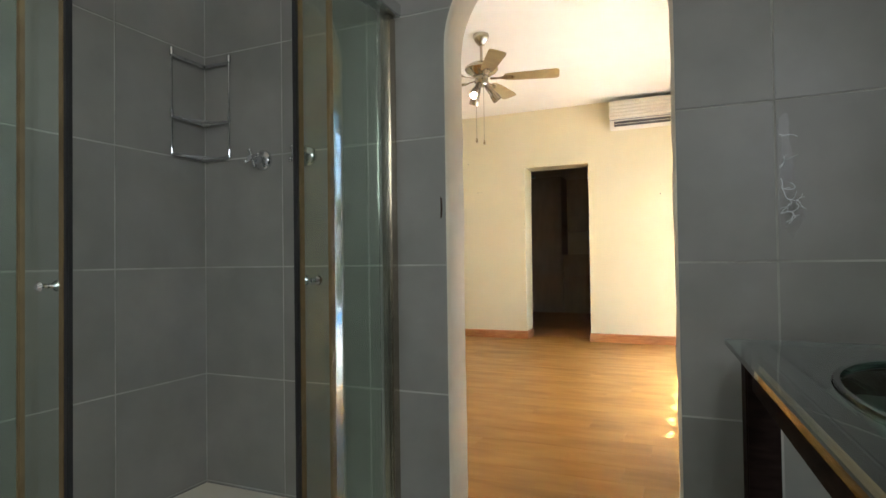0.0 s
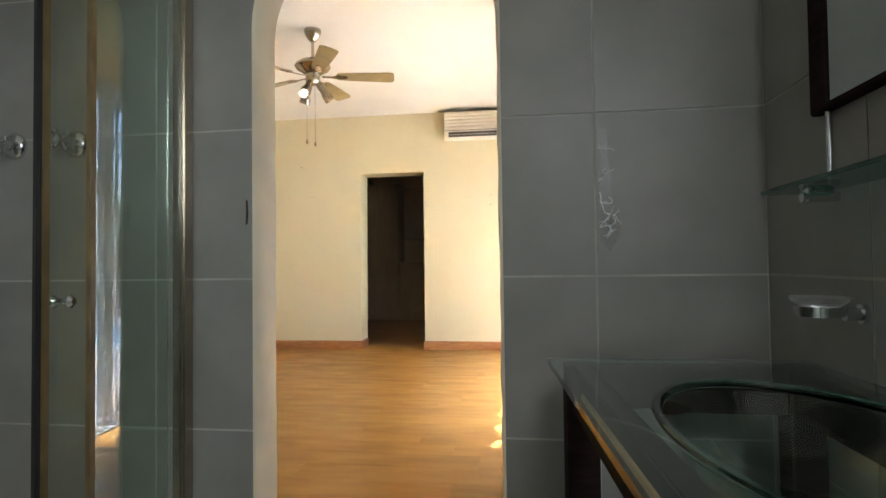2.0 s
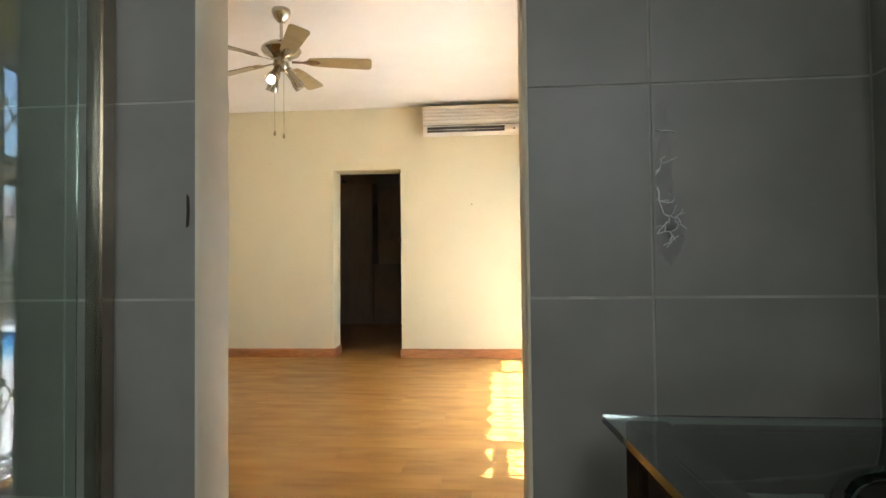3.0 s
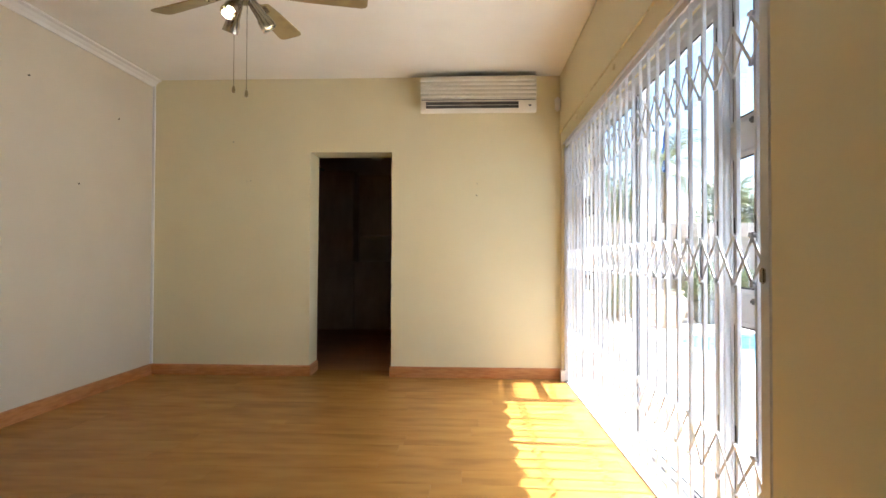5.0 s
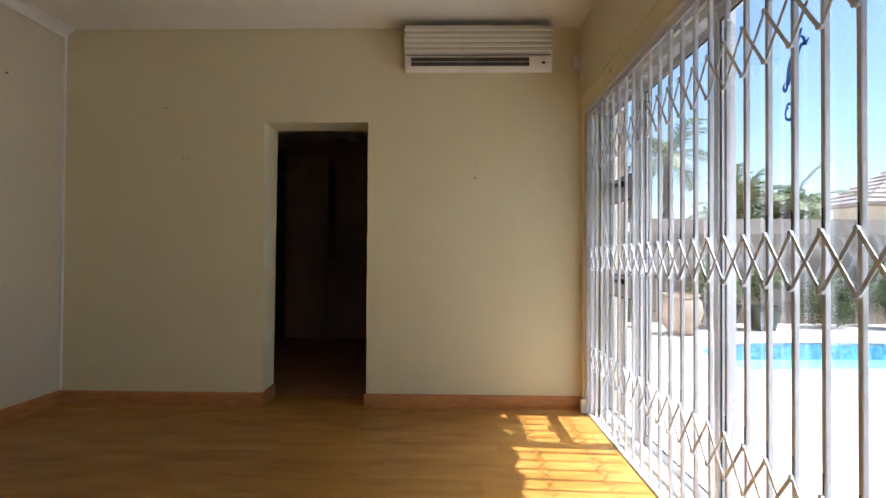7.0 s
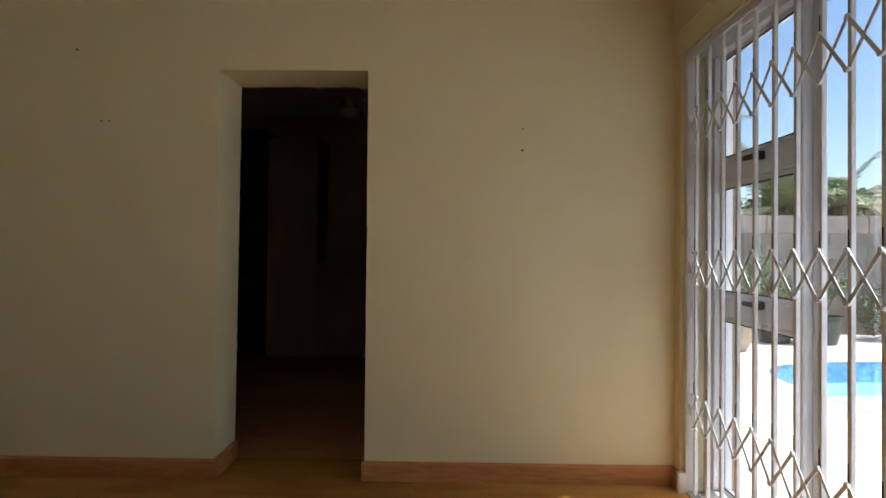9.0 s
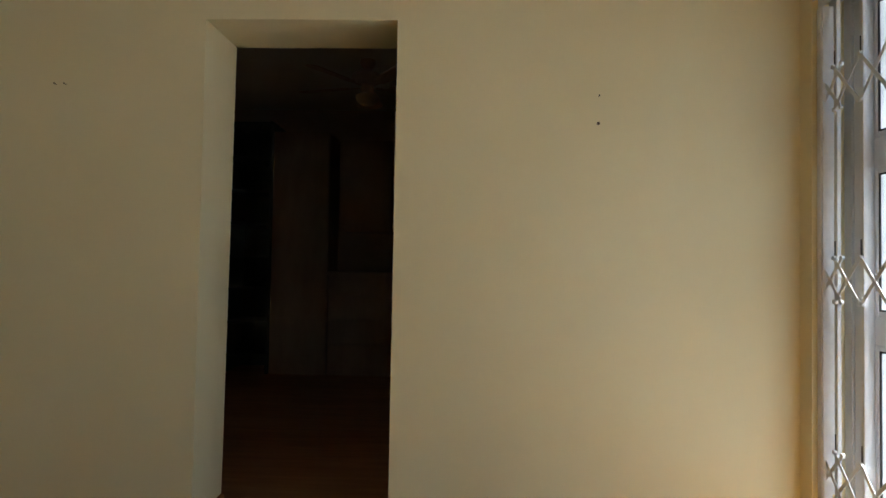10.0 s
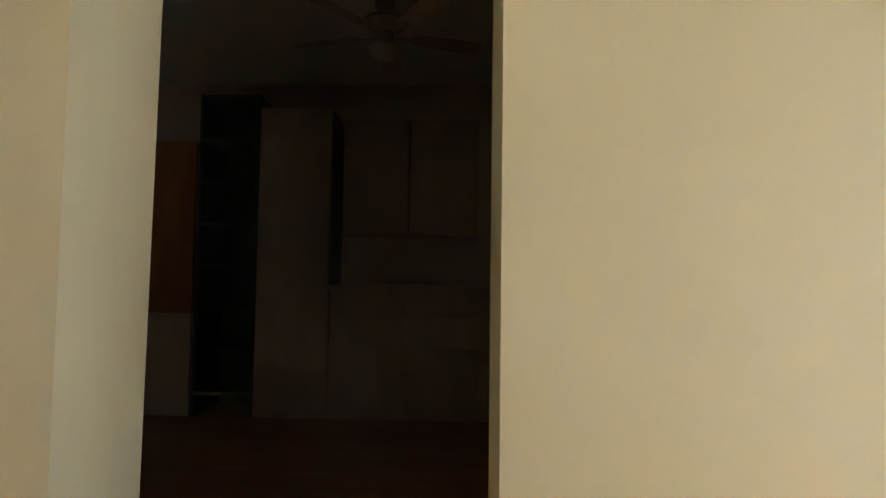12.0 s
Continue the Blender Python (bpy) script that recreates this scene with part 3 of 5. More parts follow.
# ---- folding security grille ----
GX = 1.20
grille = thing("security_grille", GX, (GY0 + GY1) / 2, 0, "closed white folding steel security grille with scissor lattice", "security gate")
bm = B()
box(bm, XR + 0.003, XR + 0.007, GY0, GY1, GT - 0.013, GT - 0.004)
box(bm, GX - 0.022, GX - 0.018, GY0, GY1, GT - 0.042, GT - 0.0072)
box(bm, GX + 0.018, GX + 0.022, GY0, GY1, GT - 0.042, GT - 0.003)
box(bm, XR + 0.007, GX + 0.022, GY0, GY1, GT - 0.007, GT - 0.004)
part("top_track", bm, GRILLE, grille)
bm = B()
box(bm, GX - 0.022, GX + 0.022, GY0, GY1, -0.004, 0.002)
box(bm, GX - 0.022, GX - 0.018, GY0, GY1, 0.002, 0.012)
box(bm, GX + 0.018, GX + 0.022, GY0, GY1, 0.002, 0.012)
part("bottom_track", bm, GRILLE, grille)
for y0, y1 in ((3.385, 3.44), (GY1 - 0.032, GY1 - 0.002)):
    bm = B()
    box(bm, GX - 0.03, GX + 0.03, y0, y1, 0.013, GT - 0.043, 0.004)
    post = part("post", bm, GRILLE, grille)
    if y0 < 4:
        bm = B()
        box(bm, GX - 0.040, GX - 0.03, y0 + 0.018, y1 - 0.012, 1.02, 1.066, 0.004)
        part("lock", bm, NICKEL, post, "steel lock barrel")
NB, PITCH = 26, 0.1336
bm = B()
box(bm, -0.0075, 0.0075, -0.0085, 0.0085, 0.014, GT - 0.02, 0.0015)
BAR = finish(bm, "bar", GRILLE)
BANDS = (0.327, 1.008, 1.692)
HB = 0.161
bar_y = [3.511 + PITCH * (NB - 1 - i) for i in range(NB)]
length = math.hypot(PITCH, HB)
bm = B()
box(bm, -0.0025, 0.0, -length / 2, length / 2, -0.0065, 0.0065)
for s in (-1, 1):
    cyl(bm, (-0.006, s * (length / 2 - 0.004), 0), (0.003, s * (length / 2 - 0.004), 0), 0.0085, seg=8)
STRIP = finish(bm, "lattice_strip", GRILLE)
SLOT = finish(box(B(), -0.0006, 0.0006, -0.0028, 0.0028, -0.03, 0.03), "slot", SEAL)
for yb in bar_y:
    piece("bar", BAR, grille, GX, yb, 0)
    for z0 in BANDS:
        piece("slot", SLOT, grille, GX - 0.0077, yb + 0.0025, z0 + HB + 0.028)
ends = [GY1 - 0.03] + bar_y + [3.41]
for z0 in BANDS:
    for a, b in zip(ends, ends[1:]):
        for s, xo in ((1, -0.0135), (-1, -0.0108)):
            piece("lattice_strip", STRIP, grille, GX + xo, (a + b) / 2, z0 + HB / 2, (s * math.atan2(HB, PITCH), 0, 0))

# ---- ceiling fan ----
def ceiling_fan(fx, fy, zc, drop, blade_r, base_deg, blade_mat, metal, lamps, label, pulls=True):
    fan = thing("ceiling_fan", fx, fy, zc, label, "ceiling fan")
    part("canopy", lathe(B(), fx, fy, [(0.0, zc - 0.0), (0.062, zc - 0.001), (0.064, zc - 0.02), (0.05, zc - 0.055), (0.026, zc - 0.085), (0.0, zc - 0.087)]), metal, fan, smooth=True)
    part("down_rod", cyl(B(), (fx, fy, zc - 0.08), (fx, fy, zc - drop + 0.05), 0.011), metal, fan, smooth=True)
    zm = zc - drop
    part("motor", lathe(B(), fx, fy, [(0.0, zm + 0.065), (0.03, zm + 0.06), (0.09, zm + 0.045), (0.128, zm + 0.018), (0.134, zm), (0.12, zm - 0.02), (0.075, zm - 0.045), (0.07, zm - 0.05), (0.0, zm - 0.05)]), metal, fan, smooth=True)
    part("switch_housing", lathe(B(), fx, fy, [(0.0, zm - 0.048), (0.052, zm - 0.05), (0.055, zm - 0.10), (0.042, zm - 0.13), (0.0, zm - 0.135)]), metal, fan, smooth=True)
    zb = zm - 0.07
    for k in range(5):
        a = radians(base_deg + 72 * k)
        R = Matrix.Translation((fx, fy, zb)) @ Matrix.Rotation(a, 4, "Z") @ Matrix.Rotation(radians(-12), 4, "X")
        bm = B()
        w0, w1 = 0.044, 0.066
        out = [(0.19, -w0), (0.30, -0.055), (blade_r - 0.03, -w1), (blade_r - 0.008, -w1 + 0.008), (blade_r, -w1 + 0.028), (blade_r, w1 - 0.028),
               (blade_r - 0.008, w1 - 0.008), (blade_r - 0.03, w1), (0.30, 0.055), (0.19, w0), (0.175, 0.02), (0.175, -0.02)]
        slab(bm, out, "z", -0.003, 0.003)
        bm.transform(R)
        bl = part("blade", bm, blade_mat, fan)
        bm = B()
        slab(bm, [(0.07, -0.012), (0.15, -0.010), (0.19, -0.028), (0.245, -0.022), (0.262, 0.0), (0.245, 0.022), (0.19, 0.028), (0.15, 0.010), (0.07, 0.012)], "z", -0.0085, -0.0035)
        for u, v in ((0.20, -0.014), (0.20, 0.014), (0.24, 0.0)):
            cyl(bm, (u, v, -0.012), (u, v, -0.008), 0.005, seg=8)
        bm.transform(R)
        part("blade_iron", bm, metal, bl)
    zl = zm - 0.12
    for deg, tilt, lit in lamps:
        a = radians(deg)
        d = Vector((math.cos(a) * math.sin(radians(tilt)), math.sin(a) * math.sin(radians(tilt)), -math.cos(radians(tilt))))
        s = Vector((fx, fy, zl)) + Vector((math.cos(a), math.sin(a), 0)) * 0.035
        rot = d.to_track_quat("Z", "Y").to_matrix().to_4x4()
        bm = lathe(B(), 0, 0, [(0.0, 0.0), (0.020, 0.002), (0.025, 0.03), (0.028, 0.09), (0.036, 0.105), (0.040, 0.155), (0.036, 0.155), (0.030, 0.115), (0.0, 0.112)], 20)
        bm.transform(Matrix.Translation(s) @ rot)
        sp = part("spot_lamp", bm, metal, fan, smooth=True)
        bm = lathe(B(), 0, 0, [(0.0, 0.142), (0.010, 0.140), (0.016, 0.133), (0.019, 0.124), (0.019, 0.113)], 18)
        bm.transform(Matrix.Translation(s) @ rot)
        part("bulb", bm, BULB if lit else AC_WHITE, sp, "lit reflector bulb" if lit else "", smooth=True)
    if not pulls:
        part("lamp_globe", lathe(B(), fx, fy, [(0.0, zm - 0.23), (0.05, zm - 0.22), (0.085, zm - 0.19), (0.095, zm - 0.15), (0.06, zm - 0.13), (0.0, zm - 0.13)]), AC_WHITE, fan, "pale unlit glass lamp bowl", smooth=True)
    if pulls:
        for dx, dy, zz in ((-0.055, 0.02, 1.945), (0.0, 0.045, 1.93)):
            bm = cyl(B(), (fx + dx, fy + dy, zz), (fx + dx, fy + dy, zm - 0.11), 0.0016, seg=6)
            ch = part("pull_chain", bm, metal, fan)
            bm = lathe(B(), fx + dx, fy + dy, [(0.0, zz + 0.004), (0.005, zz), (0.009, zz - 0.018), (0.008, zz - 0.03), (0.0, zz - 0.036)], 12)
            part("pull_knob", bm, BLADE, ch, "small wooden pull knob", smooth=True)
    return fan


ceiling_fan(-0.80, 4.49, ZC, 0.284, 0.61, 13, BLADE, NICKEL, ((262, 40, True), (22, 36, True), (150, 26, False)),
            "brushed nickel ceiling fan with oak blades and spot lamps", True)

# ---- air conditioner ----
AX0, AX1, AY, AZ0, AZ1 = -0.12, 0.91, 6.79, 2.388, 2.722
ac = thing("air_conditioner", 0.4, YF, AZ0, "aged white wall-mounted split air conditioner with louvred front", "air conditioner")
bm = B()
slab(bm, [(YF, AZ0 + 0.062), (YF, AZ1), (AY + 0.03, AZ1), (AY + 0.008, AZ1 - 0.012), (AY, AZ1 - 0.03), (AY + 0.012, AZ0 + 0.02), (AY + 0.03, AZ0)], "x", AX0, AX1)
bmesh.ops.bevel(bm, geom=[e for e in bm.edges if abs(e.verts[0].co.x - e.verts[1].co.x) < 1e-5], offset=0.008, segments=2, affect="EDGES")
part("body", bm, AC_WHITE, ac, smooth=True)
# panel behind the louvres, painted darker to carry their shade
bm = box(B(), AX0 + 0.008, AX1 - 0.008, AY - 0.0015, AY + 0.012, AZ0 + 0.128, AZ1 - 0.03)
part("intake_recess", bm, AC_SHADE, ac, "air intake panel in a darker tone for its shade")
for k in range(5):
    zz = AZ0 + 0.140 + k * 0.037
    bm = B()
    slab(bm, [(AY - 0.002, zz - 0.009), (AY - 0.009, zz - 0.0105), (AY - 0.014, zz - 0.006), (AY - 0.014, zz + 0.003), (AY - 0.008, zz + 0.016), (AY - 0.002, zz + 0.0245)], "x", AX0 + 0.006, AX1 - 0.006)
    part("louvre", bm, AC_WHITE, ac)
bm = B()
box(bm, AX0 + 0.05, AX1 - 0.16, AY - 0.001, AY + 0.02, AZ0 + 0.04, AZ0 + 0.095)
part("air_outlet", bm, AC_DARK, ac, "dark air outlet slot")
# vane coloured in the same shade tone as the intake
for zz in (0.062,):
    bm = B()
    slab(bm, [(AY - 0.004, AZ0 + zz), (AY + 0.006, AZ0 + zz + 0.006), (AY + 0.006, AZ0 + zz + 0.010), (AY - 0.004, AZ0 + zz + 0.004)], "x", AX0 + 0.052, AX1 - 0.162)
    part("outlet_vane", bm, AC_SHADE, ac)
bm = B()
box(bm, AX1 - 0.07, AX1 - 0.05, AY + 0.001, AY + 0.012, AZ0 + 0.055, AZ0 + 0.068)
part("sensor_window", bm, BLACK, ac, "small dark receiver window")
bm = B()
box(bm, AX0 + 0.01, AX1 - 0.01, AY - 0.0005, AY + 0.01, AZ0 + 0.112, AZ0 + 0.116)
part("panel_seam", bm, AC_DARK, ac)

# alarm sensor in the corner, with its cable
sensor = thing("alarm_sensor", 1.12, YF - 0.05, 2.445, "small cream alarm sensor in the wall corner", "sensor")
bm = box(B(), 1.094, 1.144, YF - 0.06, YF - 0.002, 2.44, 2.565, 0.014)
part("housing", bm, PIPE_WHITE, sensor)
part("cable", cyl(B(), (1.150, YF - 0.028, 2.445), (1.150, YF - 0.028, ZC), 0.0045, seg=8), AC_DARK, sensor)
# conduit down the far corner
bm = B()
box(bm, XL, XL + 0.022, YF - 0.026, YF - 0.001, 0.1, ZC - 0.01, 0.003)
solo("cable_conduit", bm, PIPE_WHITE, "thin white cable conduit down the wall corner", "conduit")

# nails and holes
for nx, nz, r in ((0.385, 1.672, 0.006), (0.388, 1.781, 0.003), (-1.725, 1.812, 0.003), (-1.765, 1.812, 0.003), (-1.895, 2.178, 0.005)):
    bm = cyl(B(), (nx, YF - 0.012, nz + 0.002), (nx, YF + 0.01, nz), r * 0.5, seg=8)
    cyl(bm, (nx, YF - 0.014, nz + 0.002), (nx, YF - 0.011, nz + 0.002), r, seg=10)
    solo("nail", bm, NAIL, "rusty nail stuck in the cream wall", "nail", group="nails in the wall")
for ny, nz in ((6.446, 2.268), (5.959, 1.654), (5.447, 2.322)):
    bm = cyl(B(), (XL - 0.01, ny, nz), (XL + 0.012, ny, nz), 0.003, seg=8)
    cyl(bm, (XL + 0.011, ny, nz), (XL + 0.014, ny, nz), 0.006, seg=10)
    solo("nail", bm, NAIL, "rusty nail stuck in the cream wall", "nail", group="nails in the wall")
# socket
socket = thing("wall_socket", XL, 5.2, 0.22, "white double wall socket with a red switch", "socket")
bm = box(B(), XL, XL + 0.01, 5.13, 5.25, 0.16, 0.29, 0.003)
part("plate", bm, PIPE_WHITE, socket)
bm = box(B(), XL + 0.010, XL + 0.02, 5.20, 5.225, 0.25, 0.285, 0.002)
part("switch", bm, RED, socket, "red rocker switch")

# ---- bathroom things ----
vanity = thing("vanity", 1.02, 1.0, 0, "dark wood vanity stand under a green glass basin top", "vanity")
VX0, VX1, VY0, VY1, VZ = 0.755, 1.285, 0.42, 1.632, 0.766
for lx, ly in ((0.785, VY1 - 0.085), (0.785, VY0 + 0.03), (1.215, VY1 - 0.085), (1.215, VY0 + 0.03)):
    part("leg", box(B(), lx, lx + 0.065, ly, ly + 0.065, 0, VZ - 0.0125, 0.003), DARKWOOD, vanity)
part("front_rail", box(B(), 0.797, 0.835, VY0 + 0.095, VY1 - 0.085, VZ - 0.10, VZ - 0.0125, 0.003), DARKWOOD, vanity)
# strip painted gold for the reflection along the dark wood's edge
part("edge_strip", box(B(), 0.7715, 0.7765, VY0 + 0.10, VY1 - 0.34, VZ - 0.022, VZ - 0.0125, 0.001), GOLD_GLINT, vanity, "golden strip painted as the reflection along the wood edge")
part("back_rail", box(B(), 1.22, 1.26, VY0 + 0.095, VY1 - 0.085, VZ - 0.10, VZ - 0.0125, 0.003), DARKWOOD, vanity)
part("side_rail", box(B(), 0.85, 1.215, VY1 - 0.075, VY1 - 0.035, VZ - 0.10, VZ - 0.0125, 0.003), DARKWOOD, vanity)
part("side_rail", box(B(), 0.85, 1.215, VY0 + 0.045, VY0 + 0.085, VZ - 0.10, VZ - 0.0125, 0.003), DARKWOOD, vanity)
part("bottom_shelf", box(B(), 0.79, 1.275, VY0 + 0.04, VY1 - 0.03, 0.18, 0.205, 0.002), DARKWOOD, vanity)
# glass top: a sheet with a round moulded bowl
basin = thing("glass_basin", 1.04, 1.02, VZ - 0.02, "green glass washbasin top with a moulded round bowl", "washbasin")
BCX, BCY, BR = 1.045, 1.06, 0.205
SX, SY = 0.93, 1.62
bm = B()
seg = 48
prof = [(1.08, 0.0), (1.04, -0.0015), (1.01, -0.005), (0.985, -0.014), (0.95, -0.034), (0.88, -0.066), (0.74, -0.098), (0.5, -0.118), (0.2, -0.125), (0.11, -0.126)]


# the sheet's corners fall on spokes of the bowl
ANG = [2 * math.pi * i / seg for i in range(seg)]
for cx, cy in ((VX0, VY0), (VX0, VY1), (VX1, VY0), (VX1, VY1)):
    a = math.atan2(cy - BCY, cx - BCX) % (2 * math.pi)
    ANG[min(range(seg), key=lambda i: abs(ANG[i] - a))] = a


def bowl_ring(k, z):
    return [bm.verts.new((BCX + BR * k * SX * math.cos(a), BCY + BR * k * SY * math.sin(a), z)) for a in ANG]


def edge_ring(z):
    out = []
    for i in range(seg):
        a = ANG[i]
        c, s = math.cos(a), math.sin(a)
        k = min(((VX1 if c > 0 else VX0) - BCX) / c if abs(c) > 1e-6 else 9, ((VY1 if s > 0 else VY0) - BCY) / s if abs(s) > 1e-6 else 9)
        out.append(bm.verts.new((BCX + k * c, BCY + k * s, z)))
    return out


def stitch(p, q):
    for i in range(seg):
        j = (i + 1) % seg
        bm.faces.new((p[i], p[j], q[j], q[i]))


top = [edge_ring(VZ)] + [bowl_ring(k, VZ + z) for k, z in prof]
low = [edge_ring(VZ - 0.012)] + [bowl_ring(k * (1.0 if z > -0.003 else 1.012), VZ + z - (0.012 if z > -0.003 else 0.007)) for k, z in prof]
for rings in (top, low):
    for p, q in zip(rings, rings[1:]):
        stitch(p, q)
stitch(top[0], low[0])
stitch(top[-1], low[-1])
gl = part("bowl_sheet", bm, VANITY_GLASS, basin, smooth=True)
gl.visible_shadow = False
# ground rim of the bowl, greener than the sheet
bm = B()
rim = [[bm.verts.new((BCX + BR * k * SX * math.cos(a), BCY + BR * k * SY * math.sin(a), VZ + z)) for a in ANG] for k, z in ((1.05, 0.0005), (1.04, 0.0045), (1.0, 0.0045), (0.985, -0.004))]
for p, q in zip(rim, rim[1:] + rim[:1]):
    stitch(p, q)
part("bowl_rim", bm, EDGE_GLASS, basin, "thick dark green glass rim", smooth=True).visible_shadow = False
part("drain", lathe(B(), BCX, BCY, [(0.0, VZ - 0.120), (0.026, VZ - 0.121), (0.028, VZ - 0.127), (0.02, VZ - 0.16), (0.018, VZ - 0.3), (0.0, VZ - 0.3)], 20), CHROME, basin, smooth=True)

# the stand and its glass taper: the front edge draws back from the arch side
for unit in (vanity, basin):
    for ob in unit.children:
        for v in ob.data.vertices:
            px, py = v.co.x + unit.location.x, v.co.y + unit.location.y
            v.co.x += 0.085 * max(0.0, (VX1 - px) / (VX1 - VX0)) * (VY1 - py) / (VY1 - VY0)

# mirror on the wall beside the vanity
mirror = thing("wall_mirror", BX1, 1.0, 1.252, "dark wood framed mirror hung above the vanity", "mirror")
MY0, MY1, MZ0, MZ1 = 0.45, 1.545, 1.252, 2.05
for nm, a in (("frame_stile", (MY1 - 0.055, MY1, MZ0, MZ1)), ("frame_stile", (MY0, MY0 + 0.055, MZ0, MZ1)), ("frame_rail", (MY0 + 0.055, MY1 - 0.055, MZ0, MZ0 + 0.014)), ("frame_rail", (MY0 + 0.055, MY1 - 0.055, MZ1 - 0.055, MZ1))):
    part(nm, box(B(), BX1 - 0.024, BX1 - 0.001, *a, 0.003), DARKWOOD, mirror)
part("mirror_glass", box(B(), BX1 - 0.018, BX1 - 0.006, MY0 + 0.053, MY1 - 0.053, MZ0 + 0.012, MZ1 - 0.053), MIRROR, mirror)
# glass shelf
shelf = thing("glass_shelf", BX1, 1.2, 1.105, "clear green-edged glass shelf on chrome brackets", "shelf")
part("shelf_glass", box(B(), 1.175, BX1 - 0.006, 0.75, 1.56, 1.103, 1.111, 0.002), EDGE_GLASS, shelf).visible_shadow = False
for yy in (1.50, 0.88):
    bm = cyl(B(), (BX1, yy, 1.092), (1.225, yy, 1.092), 0.010, seg=14)
    cyl(bm, (1.235, yy, 1.084), (1.235, yy, 1.103), 0.009, seg=12)
    br = part("bracket", bm, CHROME, shelf, smooth=True)
part("support_rod", cyl(B(), (BX1 - 0.012, 1.50, 1.111), (BX1 - 0.012, 1.50, 1.252), 0.006, seg=12), CHROME, shelf, smooth=True)
# soap dish
soap = thing("soap_dish", BX1, 1.425, 0.87, "chrome soap dish with a clear glass tray", "soap dish")
bm = lathe(B(), 1.215, 1.425, [(0.0, 0.895), (0.045, 0.896), (0.062, 0.903), (0.066, 0.910), (0.060, 0.908), (0.044, 0.902), (0.0, 0.901)], 24)
bmesh.ops.scale(bm, vec=(0.68, 0.86, 1), verts=bm.verts[:], space=Matrix.Translation((-1.215, -1.425, 0)))
part("tray", bm, FROSTED, soap, "clear glass tray", smooth=True).visible_shadow = False
bm = lathe(B(), 1.215, 1.425, [(0.034, 0.894), (0.040, 0.894), (0.036, 0.876), (0.031, 0.876), (0.034, 0.894)], 24)
part("ring_holder", bm, CHROME, soap, smooth=True)
bm = cyl(B(), (BX1, 1.425, 0.88), (1.255, 1.425, 0.88), 0.012, seg=14)
cyl(bm, (BX1, 1.425, 0.88), (BX1 - 0.008, 1.425, 0.88), 0.017, seg=18)
part("wall_mount", bm, CHROME, soap, smooth=True)

# corner-entry shower enclosure, both doors slid open
SXE, SYE, SH = -0.22, 0.995, 1.80
shower = thing("shower_enclosure", SXE, SYE, 0, "chrome and green glass corner shower enclosure with open doors", "shower")
bm = box(B(), BX0, SXE + 0.05, SYE - 0.02, YT, 0, 0.12, 0.01)
part("tray", bm, AC_WHITE, shower)
bm = B()
box(bm, SXE - 0.02, SXE + 0.047, SYE - 0.02, YT, SH - 0.045, SH, 0.004)
box(bm, BX0, SXE - 0.02, SYE - 0.02, SYE + 0.02, SH - 0.045, SH, 0.004)
part("top_rail", bm, CHROME, shower)
bm = B()
box(bm, SXE - 0.02, SXE + 0.047, SYE - 0.02, YT, 0.12, 0.155, 0.004)
box(bm, BX0, SXE - 0.02, SYE - 0.02, SYE + 0.02, 0.12, 0.155, 0.004)
part("bottom_rail", bm, CHROME, shower)
part("wall_channel", box(B(), SXE - 0.014, SXE + 0.026, YT - 0.045, YT - 0.001, 0.156, SH - 0.046, 0.004), NICKEL, shower)
part("wall_channel", box(B(), BX0 + 0.001, BX0 + 0.03, SYE - 0.022, SYE + 0.014, 0.156, SH - 0.046, 0.004), CHROME, shower)
part("fixed_glass", slab(B(), [(SXE + 0.037, 1.425), (SXE + 0.043, 1.425), (SXE + 0.017, YT - 0.03), (SXE + 0.011, YT - 0.03)], "z", 0.156, SH - 0.046), SHOWER_GLASS, shower)
part("fixed_glass", box(B(), BX0 + 0.02, -0.75, SYE - 0.014, SYE - 0.008, 0.156, SH - 0.046), SHOWER_GLASS, shower)
part("glass_edge_seal", box(B(), SXE + 0.035, SXE + 0.045, 1.408, 1.427, 0.156, SH - 0.046, 0.002), OLD_SEAL, shower, "yellowed plastic edge seal")
part("glass_edge_seal", box(B(), -0.758, -0.746, SYE - 0.018, SYE - 0.004, 0.156, SH - 0.046, 0.002), OLD_SEAL, shower, "yellowed plastic edge seal")
